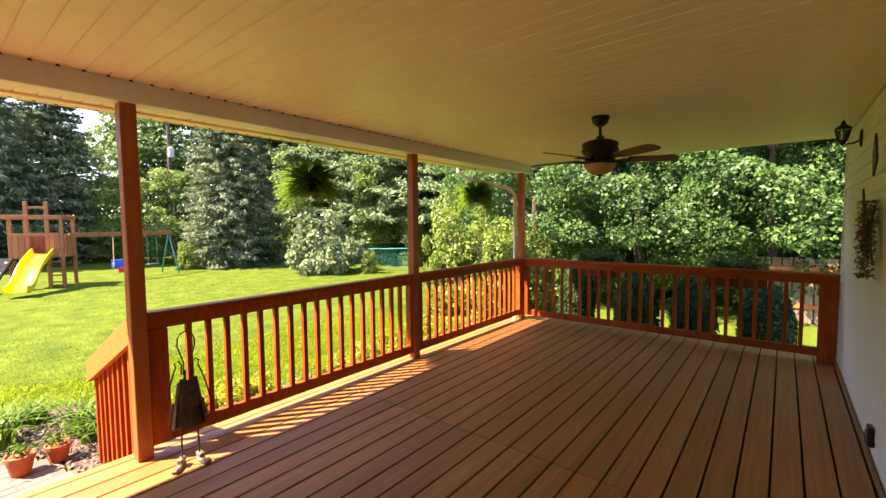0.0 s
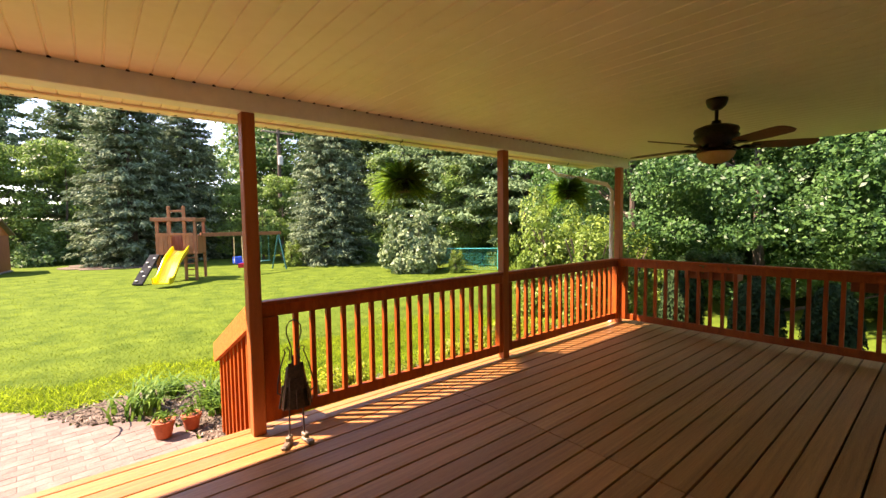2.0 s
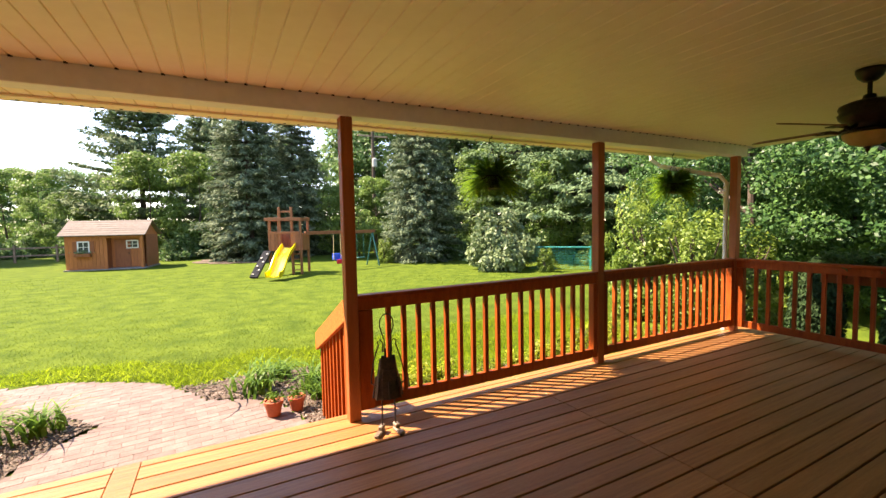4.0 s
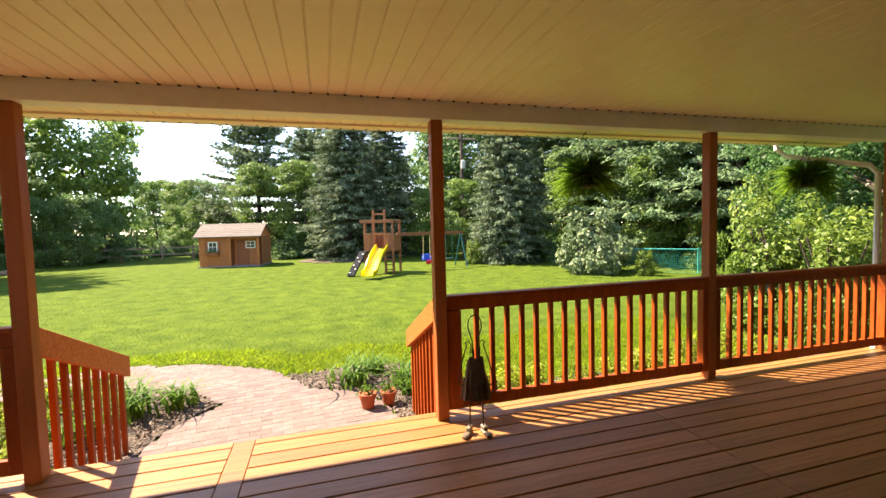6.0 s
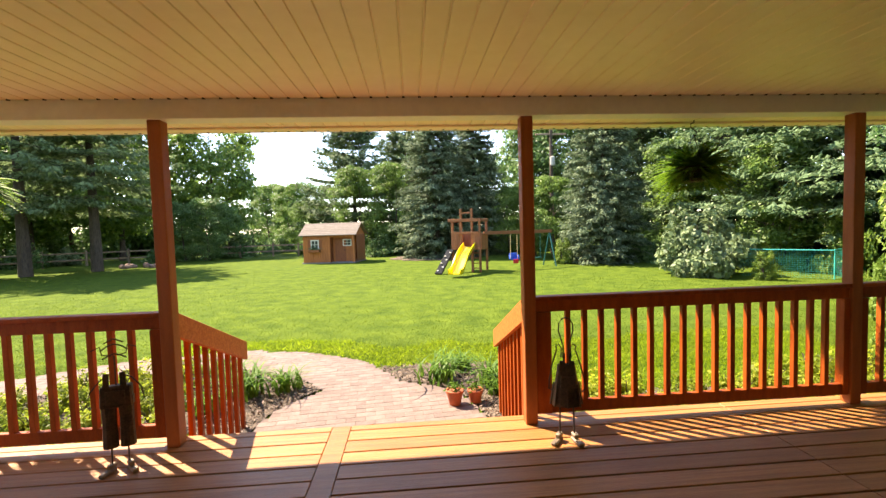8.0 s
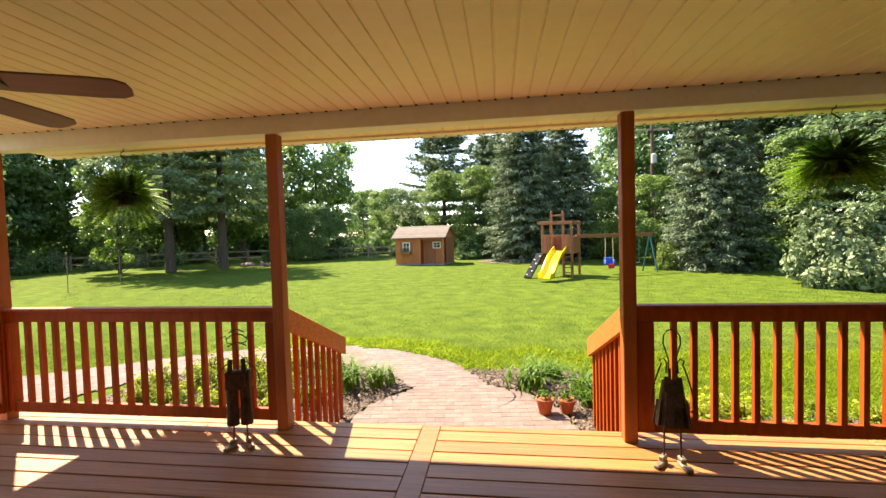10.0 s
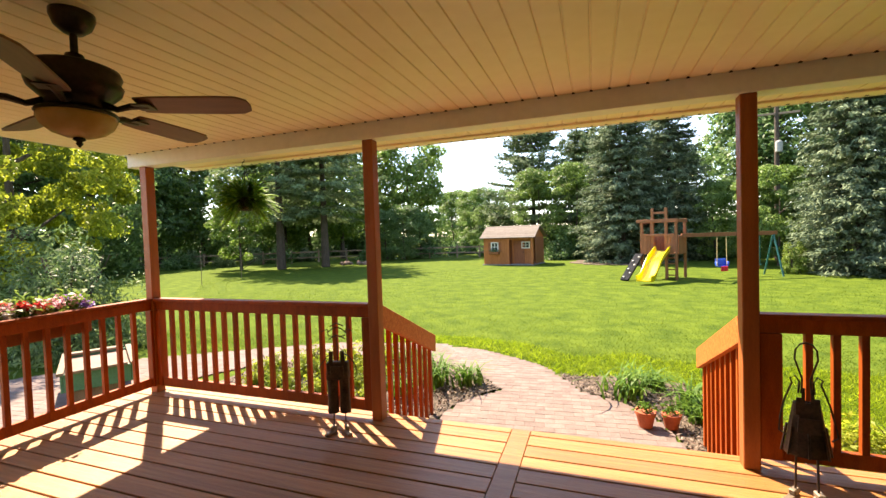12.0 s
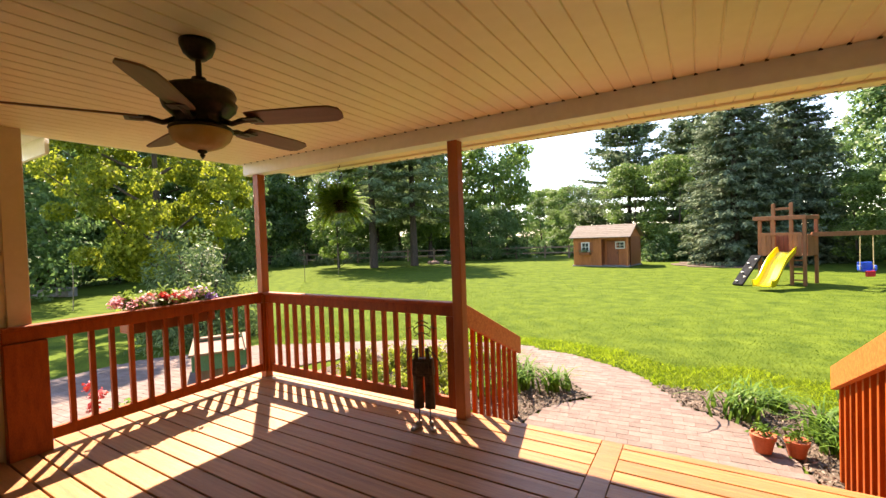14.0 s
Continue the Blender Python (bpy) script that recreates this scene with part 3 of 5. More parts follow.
def on_path(x, y, grow=0.0):
    for (xa, ya, wa), (xb, yb, wb) in zip(PATH, PATH[1:]):
        dx, dy = xb - xa, yb - ya
        t = max(0, min(1, ((x - xa) * dx + (y - ya) * dy) / (dx * dx + dy * dy)))
        if math.hypot(x - xa - t * dx, y - ya - t * dy) < wa + (wb - wa) * t + grow:
            return True
    return False


def sheet(name, inside, x0, x1, y0, y1, z, step, material, lift=0.0):
    """A ground patch: the cells of a fine grid whose centres lie inside."""
    V = []
    for i in range(int((x1 - x0) / step)):
        for j in range(int((y1 - y0) / step)):
            x, y = x0 + i * step, y0 + j * step
            if inside(x + step / 2, y + step / 2):
                for a, b in ((0, 0), (1, 0), (1, 1), (0, 1)):
                    xx, yy = x + a * step, y + b * step
                    V.append((xx, yy, z + lift * (0.5 + noise.noise(Vector((xx * 2.1, yy * 2.1, 0))))))
    return new(name, raw_mesh(name, V, 4, material))


tagged(sheet("path_bed", on_path, -9, 1.2, -2, 7.2, G + 0.0215, 0.06, M_SAND), "sandy bed of the brick path", "path", kind="structure")


def in_bed(x, y):
    """The planting beds along the porch."""
    if on_path(x, y, 0.02) or y < YE + 0.05:
        return False
    w = 0.14 * noise.noise(Vector((x * 1.3, y * 1.3, 4)))
    if x > -0.6:
        return y < (6.15 if x < 1.0 else max(4.75, 6.15 - 1.6 * (x - 1.0))) + w and x < 7.0
    line = sorted((px, py) for px, py, _ in PATH[3:10])
    return X0 - 0.6 < x and y < float(np.interp(x, [q[0] for q in line], [q[1] for q in line]))


tagged(sheet("mulch_bed", in_bed, -5.2, 7.1, 3.2, 7.0, G + 0.012, 0.03, M_MULCH, 0.03), "dark bark mulch in beds along the porch", "mulch", kind="structure")
rng = np.random.default_rng(5)
pts = [(x, y) for x, y in rng.uniform((-5.1, 3.3), (7.0, 6.9), (46000, 2)) if in_bed(x, y)]
p = np.c_[np.array(pts), np.full(len(pts), G + 0.035)]
p[:, 2] += rng.uniform(-0.01, 0.02, len(p))
tagged(new("bark_chips", raw_mesh("bark_chips", leaves(rng, p, np.tile([0, 0, 1.0], (len(p), 1)), 0.062, 0.015, 0.6), 4, M_CHIP)), "loose bark chips on the planting beds", "bark chips", kind="stuff")

# grass blades: lush by the path, thinner further out
def in_lawn(x, y):
    return not on_path(x, y, 0.05) and not in_bed(x, y)


rng = np.random.default_rng(7)
n = 190000
yy = 1 / (1 / 5.4 - rng.uniform(0, 1, n) * (1 / 5.4 - 1 / 24.0))
q = np.c_[rng.uniform(-1, 1, n) * (yy * 1.05 + 2.0), yy]
q = np.array([p for p in q if p[1] > 7.4 or in_lawn(*p)])
m = len(q)
a = rng.uniform(0, 6.28, m)
size = q[:, 1] / 8.0
hh = 0.026 * size ** 0.25 * rng.uniform(0.5, 1.35, m) * (1 + 0.9 * np.exp(-((q[:, 1] - 6.6) / 0.9) ** 2))
b0 = np.c_[q, np.full(m, G - 0.004)]
side = np.c_[np.cos(a), np.sin(a), np.zeros(m)] * (0.0050 * size ** 0.7)[:, None]
tip = b0 + np.c_[rng.normal(size=(m, 2)) * 1.0 * hh[:, None], hh]
V = np.stack([b0 - side, b0 + side, tip], 1)
tagged(new("grass", raw_mesh("grass", V, 3, M_GRASS)), "short green lawn grass in full sun", "grass", kind="stuff")

q = rng.uniform((-4.5, 4.7), (6.5, 8.0), (60000, 2))
q = np.array([p for p in q if in_lawn(*p) and (on_path(p[0], p[1], 0.75 + 0.45 * noise.noise(Vector((p[0], p[1], 9)))) or (p[0] > -0.8 and p[1] < 7.2 + 0.5 * noise.noise(Vector((p[0], p[1], 3)))))])
m = len(q)
a = rng.uniform(0, 6.28, m)
hh = rng.uniform(0.035, 0.095, m)
b0 = np.c_[q, np.full(m, G - 0.004)]
side = np.c_[np.cos(a), np.sin(a), np.zeros(m)] * 0.0055
tip = b0 + np.c_[rng.normal(size=(m, 2)) * 0.9 * hh[:, None], hh]
tagged(new("border_grass", raw_mesh("border_grass", np.stack([b0 - side, b0 + side, tip], 1), 3, M_LUSH)), "longer yellow-green grass along the path edge", "grass", kind="stuff")

# ---- fans ----
def ceiling_fan(m, turn, label):
    fan = thing("ceiling_fan", label, "ceiling fan", m, group="porch ceiling fans")
    part("canopy", lathe(bmesh.new(), [(0.02, -0.085), (0.035, -0.08), (0.062, -0.055), (0.075, -0.02), (0.075, 0.0)]), M_BRONZE, fan, smooth=True)
    part("downrod", lathe(bmesh.new(), [(0.013, -0.18), (0.013, -0.08)], 12), M_BRONZE, fan)
    part("motor", lathe(bmesh.new(), [(0.03, -0.165), (0.036, -0.19), (0.10, -0.205), (0.148, -0.225), (0.155, -0.245), (0.145, -0.27), (0.158, -0.285), (0.150, -0.31), (0.115, -0.345), (0.10, -0.355), (0.108, -0.375), (0.075, -0.39)], 32), M_BRONZE, fan, smooth=True)
    part("collar", lathe(bmesh.new(), [(0.06, -0.385), (0.130, -0.395), (0.136, -0.405), (0.127, -0.413)], 32), M_BRONZE, fan, smooth=True)
    part("glass_bowl", lathe(bmesh.new(), [(0.128, -0.408), (0.131, -0.423), (0.118, -0.452), (0.090, -0.478), (0.050, -0.494), (0.012, -0.499)], 32), M_BOWL, fan, "amber glass light bowl", True)
    part("finial", lathe(bmesh.new(), [(0.018, -0.498), (0.022, -0.507), (0.009, -0.515), (0.013, -0.522), (0.002, -0.538)], 16), M_BRONZE, fan, smooth=True)
    for k in range(5):
        rot = pose(0, 0, 0, 0, 0, turn + 72 * k)
        bm = bmesh.new()
        tube(bm, [(0.10, 0, -0.365), (0.15, 0.0, -0.385), (0.20, 0.0, -0.372), (0.27, 0, -0.372)], [0.016, 0.012, 0.014, 0.010], 8)
        box(bm, 0.22, 0.29, -0.045, 0.045, -0.378, -0.372, 0.002)
        arm = part("blade_arm", bm, M_BRONZE, fan)
        arm.matrix_local = rot
        bm = bmesh.new()
        out = [(0.235, -0.052), (0.30, -0.060), (0.55, -0.066), (0.63, -0.062), (0.665, -0.040), (0.672, 0.0), (0.665, 0.040), (0.63, 0.062), (0.55, 0.066), (0.30, 0.060), (0.235, 0.052)]
        lo, hi = [[bm.verts.new((x, y, z)) for x, y in out] for z in (-0.004, 0.004)]
        bm.faces.new(hi); bm.faces.new(list(reversed(lo)))
        for i in range(len(out)):
            j = (i + 1) % len(out)
            bm.faces.new((lo[i], lo[j], hi[j], hi[i]))
        bl = part("blade", bm, M_BLADE, fan)
        bl.matrix_local = rot @ pose(0, 0, -0.366, -13, 0, 0)
    return fan


ceiling_fan(pose(3.78, 1.12, CEIL), 18, "dark bronze ceiling fan with brown blades and an amber bowl")
ceiling_fan(pose(-2.00, 1.155, CEIL), 26, "dark bronze ceiling fan with brown blades and an amber bowl")


# ---- hanging ferns ----
def fern(m, seed):
    rng = np.random.default_rng(seed)
    f = thing("hanging_fern", "bushy green fern in a basket hung from the eave", "hanging plant", m, group="hanging ferns")
    bm = bmesh.new()
    tube(bm, [(0.0, 0, 0.0), (0.0, 0, -0.02), (-0.028, 0, -0.03), (-0.035, 0, -0.06), (0, 0, -0.085), (0.03, 0, -0.11), (0.018, 0, -0.14), (-0.01, 0, -0.13)], 0.006, 6)
    part("hook", bm, M_BRONZE, f, "black S-shaped hook")
    bm = bmesh.new()
    for k in range(3):
        a = 2.1 * k + 0.4
        tube(bm, [(0, 0, -0.13), (0.13 * math.cos(a), 0.13 * math.sin(a), -0.42)], 0.004, 5)
    part("hanger", bm, M_BRONZE, f)
    part("basket", lathe(bmesh.new(), [(0.085, -0.56), (0.10, -0.555), (0.135, -0.45), (0.142, -0.44), (0.142, -0.425), (0.12, -0.425), (0.115, -0.45), (0.001, -0.46)], 20), M_SOIL, f)
    quads = []
    for _ in range(520):
        a = rng.uniform(0, 6.28)
        L = rng.uniform(0.22, 0.36)
        lift = radians(rng.uniform(-50, 88))
        out = np.array([math.cos(a), math.sin(a), 0])
        s = np.linspace(0.1, 1, 18)
        c = out * (0.02 + L * s * (0.12 + 0.88 * math.cos(lift)))[:, None]
        c[:, 2] = -0.44 + L * math.sin(lift) * s * 0.92 - 0.26 * L * s ** 2.4
        side = np.array([-out[1], out[0], 0.0])
        ln = 0.044 * (1.08 - s) + 0.008
        for sg in (-1, 1):
            tip = c + side * sg * ln[:, None] + out * 0.010 + [0, 0, -0.010]
            w = out * 0.008
            quads.append(np.stack([c - w, (c + tip) / 2 - w * 1.2, tip, (c + tip) / 2 + w * 1.2], 1))
    fr = new("fronds", raw_mesh("fronds", np.concatenate(quads), 4, M_FERN))
    fr.parent = f
    return f


fern(pose(2.60, 3.72, CEIL - 0.030), 1)
fern(pose(5.66, 3.72, CEIL - 0.030), 2)
fern(pose(-3.66, 3.72, CEIL - 0.030), 3)


# ---- garden figures of rusty sheet metal, each one plain mesh ----
def plate(bm, out, y, thick, mi=0):
    lo, hi = [[bm.verts.new((x, y + d, z)) for x, z in out] for d in (-thick / 2, thick / 2)]
    fs = [bm.faces.new(lo), bm.faces.new(list(reversed(hi)))]
    for i in range(len(out)):
        j = (i + 1) % len(out)
        fs.append(bm.faces.new((lo[j], lo[i], hi[i], hi[j])))
    for fc in fs:
        fc.material_index = mi


def shoe(bm, x, y, ang):
    m = pose(x, y, 0, 0, 0, ang)
    k = len(bm.faces)
    box(bm, -0.022, 0.022, -0.10, 0.03, 0.0, 0.028, 0.008, m)
    box(bm, -0.018, 0.018, -0.03, 0.03, 0.028, 0.06, 0.006, m)
    bm.faces.ensure_lookup_table()
    for fc in bm.faces[k:]:
        fc.material_index = 1


bm = bmesh.new()
lathe(bm, [(0.098, 0.26), (0.102, 0.27), (0.080, 0.42), (0.060, 0.55), (0.056, 0.55), (0.074, 0.42), (0.094, 0.27)], 12, Matrix.Diagonal((1, 0.55, 1, 1)))
for k in range(7):
    a = k * 0.9 - 2.7
    tube(bm, [(0.112 * math.sin(a), -0.062 * math.cos(a), 0.262), (0.086 * math.sin(a), -0.046 * math.cos(a), 0.42)], 0.007, 5)
plate(bm, [(-0.055, 0.49), (0.055, 0.49), (0.05, 0.585), (0.028, 0.585), (0.022, 0.64), (0.012, 0.64), (0.012, 0.56), (-0.012, 0.56), (-0.012, 0.64), (-0.022, 0.64), (-0.028, 0.585), (-0.05, 0.585)], -0.034, 0.006)
plate(bm, [(-0.05, 0.40), (0.05, 0.40), (0.045, 0.48), (-0.045, 0.48)], -0.055, 0.01)
tube(bm, [(-0.022, 0, 0.60), (-0.018, 0, 0.68), (-0.034, 0, 0.735), (-0.050, 0, 0.79), (-0.046, 0, 0.84), (-0.026, 0, 0.872), (0.0, 0, 0.882), (0.026, 0, 0.872), (0.046, 0, 0.84), (0.050, 0, 0.79), (0.034, 0, 0.735), (0.018, 0, 0.68), (0.022, 0, 0.60)], 0.005, 6)
for s in (-1, 1):
    tube(bm, [(s * 0.035, 0, 0.60), (s * 0.030, 0, 0.665), (s * 0.048, 0, 0.695), (s * 0.070, 0, 0.680), (s * 0.062, 0, 0.655), (s * 0.075, 0, 0.62), (s * 0.10, 0, 0.54), (s * 0.118, -0.01, 0.45), (s * 0.125, -0.03, 0.39), (s * 0.095, -0.05, 0.375)], 0.005, 6)
    tube(bm, [(s * 0.045, 0, 0.30), (s * 0.05, 0, 0.05)], 0.006, 6)
    shoe(bm, s * 0.055, 0, s * 24 - 8)
fig = mesh_ob("garden_figure", bm, [M_IRON, M_STEEL])
fig.matrix_world = pose(1.04, 2.83, 0, 0, 0, -10)
tagged(fig, "rusty sheet-metal dress figure on wire legs, standing on the deck", "garden statue")

bm = bmesh.new()
for s in (-1, 1):
    lathe(bm, [(0.050, 0.17), (0.052, 0.18), (0.046, 0.34), (0.050, 0.45), (0.046, 0.45), (0.040, 0.34), (0.046, 0.18)], 10, pose(s * 0.055, 0, 0) @ Matrix.Diagonal((1, 0.7, 1, 1)))
    tube(bm, [(s * 0.05, 0, 0.22), (s * 0.055, 0, 0.05)], 0.006, 6)
    shoe(bm, s * 0.06, 0, s * 30)
    tube(bm, [(s * 0.04, 0, 0.66), (s * 0.10, 0, 0.63), (s * 0.16, -0.01, 0.56), (s * 0.18, -0.03, 0.48), (s * 0.15, -0.03, 0.46)], 0.005, 6)
    plate(bm, [(s * 0.055 - 0.02, 0.58), (s * 0.055 + 0.02, 0.58), (s * 0.05 + 0.018, 0.68), (s * 0.05 - 0.018, 0.68)], -0.036, 0.006)
box(bm, -0.105, 0.105, -0.036, 0.036, 0.44, 0.52, 0.012)
box(bm, -0.10, 0.10, -0.038, 0.03, 0.50, 0.59, 0.010)
box(bm, -0.06, 0.06, -0.046, -0.036, 0.47, 0.56, 0.003)
tube(bm, [(0, 0, 0.58), (0, 0, 0.79)], 0.006, 6)
for z, w, l in ((0.79, 0.075, 0.02), (0.855, 0.085, 0.03), (0.89, 0.06, 0.015)):
    tube(bm, [(-w, 0, z - l), (-w * 0.5, 0, z), (0, 0, z + 0.012), (w * 0.5, 0, z), (w, 0, z - l)], 0.005, 6)
for s in (-1, 1):
    tube(bm, [(s * 0.02, 0, 0.79), (s * 0.075, 0, 0.80), (s * 0.085, 0, 0.855), (s * 0.14, 0, 0.835)], 0.004, 6)
fig = mesh_ob("garden_figure", bm, [M_IRON, M_STEEL])
fig.matrix_world = pose(-1.96, 2.84, 0, 0, 0, 20) @ Matrix.Diagonal((0.86, 0.9, 0.97, 1))
tagged(fig, "dark metal overalls figure on wire legs, standing on the deck", "garden statue")
# ---- wall fixtures ----
lantern = thing("wall_lantern", "bronze wall lantern with clear glass on the siding", "wall lamp", pose(5.15, YW, 2.25) @ Matrix.Scale(0.78, 4))
part("back_plate", lathe(bmesh.new(), [(0.062, 0.0), (0.062, 0.012), (0.045, 0.022), (0.012, 0.026)], 20, pose(0, 0.001, 0.02, -90, 0, 0) @ Matrix.Diagonal((0.8, 1.6, 1, 1))), M_BRONZE, lantern)
bm = bmesh.new()
tube(bm, [(0, 0.02, 0.0), (0, 0.07, -0.03), (0, 0.13, -0.03), (0, 0.16, 0.0)], 0.010, 8)
part("arm", bm, M_BRONZE, lantern)
bm = lathe(bmesh.new(), [(0.004, -0.05), (0.022, -0.03), (0.040, 0.0), (0.046, 0.006), (0.046, 0.014)], 6, pose(0, 0.16, 0))
lathe(bm, [(0.082, 0.132), (0.086, 0.142), (0.060, 0.165), (0.025, 0.190), (0.018, 0.205), (0.026, 0.213), (0.010, 0.225), (0.002, 0.245)], 6, pose(0, 0.16, 0))
for k in range(6):
    a = math.pi * k / 3
    tube(bm, [(0.045 * math.cos(a), 0.16 + 0.045 * math.sin(a), 0.01), (0.078 * math.cos(a), 0.16 + 0.078 * math.sin(a), 0.135)], 0.005, 5)
part("cage", bm, M_BRONZE, lantern)
M_GLASS = mat("clear_glass", (0.85, 0.87, 0.85), (0.9, 0.92, 0.9), 0.05, 4, 10, bump=0)
M_GLASS.node_tree.nodes["Principled BSDF"].inputs["Transmission Weight"].default_value = 1.0
glass = part("glass", lathe(bmesh.new(), [(0.043, 0.014), (0.075, 0.134)], 6, pose(0, 0.16, 0)), M_GLASS, lantern, "clear glass panes")
glass.visible_shadow = False

# dried flower hanging on the wall
rng = np.random.default_rng(11)
decor = thing("wall_hanging", "dark dried-flower swag with a metal bird shape on the siding", "wall decoration", pose(3.98, YW, 1.55))
bm = bmesh.new()
plate(bm, [(-0.10, 0.40), (0.02, 0.30), (0.06, 0.46), (0.00, 0.58), (-0.05, 0.50)], 0.05, 0.012)
part("metal_leaf", bm, M_IRON, decor)
bm = bmesh.new()
plate(bm, [(0.34, 0.02), (0.40, 0.24), (0.30, 0.02), (0.16, -0.08), (0.10, 0.04), (0.20, 0.10)], 0.055, 0.012)
part("metal_bird", bm, M_IRON, decor)
for k in range(9):
    a = rng.uniform(-1, 1)
    part("dry_stem", tube(bmesh.new(), [(0.05, 0.03, 0.1), (0.05 + a * 0.12, 0.06, -0.10), (0.05 + a * 0.22, 0.05, -0.28)], 0.005, 5), M_IRON, decor)
p = np.clip(rng.normal(size=(900, 3)), -1.7, 1.7) * [0.075, 0.025, 0.15] + [0.10, 0.06, -0.12]
p[:, 1] = np.clip(p[:, 1], 0.02, 0.14)
lv = new("dried_bouquet", raw_mesh("dried_bouquet", leaves(rng, p, np.tile([0, 1.0, 0.2], (900, 1)), 0.035, 0.014, 0.9), 4, M_CHIP))
lv.parent = decor
outlet = thing("power_outlet", "covered dark outdoor power outlet low on the siding", "outlet", pose(3.86, YW, 0.14))
part("cover", boxed(-0.045, 0.045, 0.001, 0.03, -0.065, 0.065, 0.006), M_BRONZE, outlet)
part("flap", boxed(-0.035, 0.035, 0.031, 0.04, -0.05, 0.03, 0.004), M_STEEL, outlet)


# ---- planters on the rails ----
def planter(m, length, seed, petals, label, greens, bloom=1.0):
    rng = np.random.default_rng(seed)
    t = thing("flower_box", label, "planter", m, group="rail planters")
    bm = bmesh.new()
    box(bm, -length / 2, length / 2, -0.09, 0.09, -0.20, -0.185, 0.004)
    for s in (-1, 1):
        box(bm, -length / 2, length / 2, s * 0.098 - 0.008, s * 0.098 + 0.008, -0.20, 0.0, 0.004)
        box(bm, s * (length / 2 - 0.008) - 0.008, s * (length / 2 - 0.008) + 0.008, -0.089, 0.089, -0.184, 0.0, 0.004)
    part("box", bm, M_CEDARD, t)
    part("soil", boxed(-length / 2 + 0.02, length / 2 - 0.02, -0.085, 0.085, -0.17, -0.03), M_SOIL, t)
    n = int(1500 * length)
    p = rng.normal(size=(n, 3)) * [0.0, 0.075, 0.055] + [0, 0, 0.045]
    p[:, 0] = rng.uniform(-length / 2, length / 2, n)
    p[:, 2] += 0.03 * np.sin(p[:, 0] * 17 + seed)
    lv = new("foliage", raw_mesh("foliage", leaves(rng, p, np.tile([0, 0.0, 1.0], (n, 1)), 0.055, 0.034, 0.8), 4, greens))
    lv.parent = t
    for i, mt in enumerate(petals):
        k = int(60 * length * bloom)
        c = rng.uniform((-length / 2, -0.13, 0.04), (length / 2, 0.11, 0.115), (k // 5 + 1, 3))
        if len(petals) > 2:
            c[:, 0] = c[:, 0] / len(petals) + (i + 0.5) * length / len(petals) - length / 2 + rng.normal(size=len(c)) * 0.08
        q = np.repeat(c, 26, 0) + rng.normal(size=(len(c) * 26, 3)) * 0.020
        lv = new("blossoms", raw_mesh("blossoms", leaves(rng, q, np.tile([0, 0, 1.0], (len(q), 1)), 0.034, 0.028, 0.9), 4, mt))
        lv.parent = t
    return t


planter(pose(POSTS[0] - 0.16, 2.20, 0.96, 0, 0, 90), 0.78, 21, [M_PINK, M_WHITE, M_RED, M_PINK, M_PURPLE], "wooden flower box of pink, red and purple blooms on the rail", M_LEAFL, 1.3)
planter(pose(POSTS[4] + 0.16, 1.92, 0.96, 0, 0, 90), 0.62, 22, [], "dark flower box of green foliage on the end rail", M_LEAFD)
planter(pose(POSTS[4] + 0.16, 0.28, 0.96, 0, 0, 90), 0.62, 23, [], "dark flower box of green foliage on the end rail", M_LEAFD)


# ---- beds: pots, lilies, shrubs ----
def pot(x, y, r, hgt, seed):
    rng = np.random.default_rng(seed)
    t = thing("flower_pot", "terracotta pot with a small sparse plant on the pavers", "flower pot", pose(x, y, G + 0.03), group="terracotta pots")
    part("pot", lathe(bmesh.new(), [(r * 0.66, 0), (r * 0.92, hgt * 0.74), (r, hgt * 0.75), (r * 1.04, hgt), (r * 0.92, hgt), (r * 0.88, hgt * 0.9), (0.001, hgt * 0.88)], 24), M_TERRA, t, smooth=False)
    n = 70
    p = rng.normal(size=(n, 3)) * [r * 0.45, r * 0.45, 0.03] + [0, 0, hgt + 0.04]
    lv = new("plant", raw_mesh("plant", leaves(rng, p, np.tile([0, 0, 1.0], (n, 1)), 0.06, 0.022, 0.9), 4, M_LILY))
    lv.parent = t
    tagged(lv, kind="stuff")


pot(0.42, 4.68, 0.098, 0.162, 1)
pot(0.66, 4.71, 0.090, 0.145, 2)


def lily(x, y, r, hgt, n, seed):
    """A clump of arching strap leaves."""
    rng = np.random.default_rng(seed)
    t = thing("daylily", "clump of arching green daylily leaves in the mulch", "plant", pose(x, y, G + 0.02), group="daylilies")
    Q = []
    for _ in range(n):
        a, L = rng.uniform(0, 6.28), rng.uniform(0.6, 1.1)
        out = np.array([math.cos(a), math.sin(a), 0])
        side = np.array([-out[1], out[0], 0]) * rng.uniform(0.014, 0.023)
        base = np.r_[rng.normal(size=2) * 0.07 * r / 0.3, 0]
        s = np.linspace(0, 1, 6)[:, None]
        c = base + out * r * L * (0.25 * s + 0.9 * s ** 2) + np.array([0, 0, 1.0]) * hgt * L * (1.6 * s - 0.95 * s ** 2)
        w = (1 - s * 0.9)
        l, rr = c - side * w, c + side * w
        Q.append(np.stack([l[:-1], rr[:-1], rr[1:], l[1:]], 1))
    lv = new("leaves", raw_mesh("leaves", np.concatenate(Q), 4, M_LILY))
    lv.parent = t


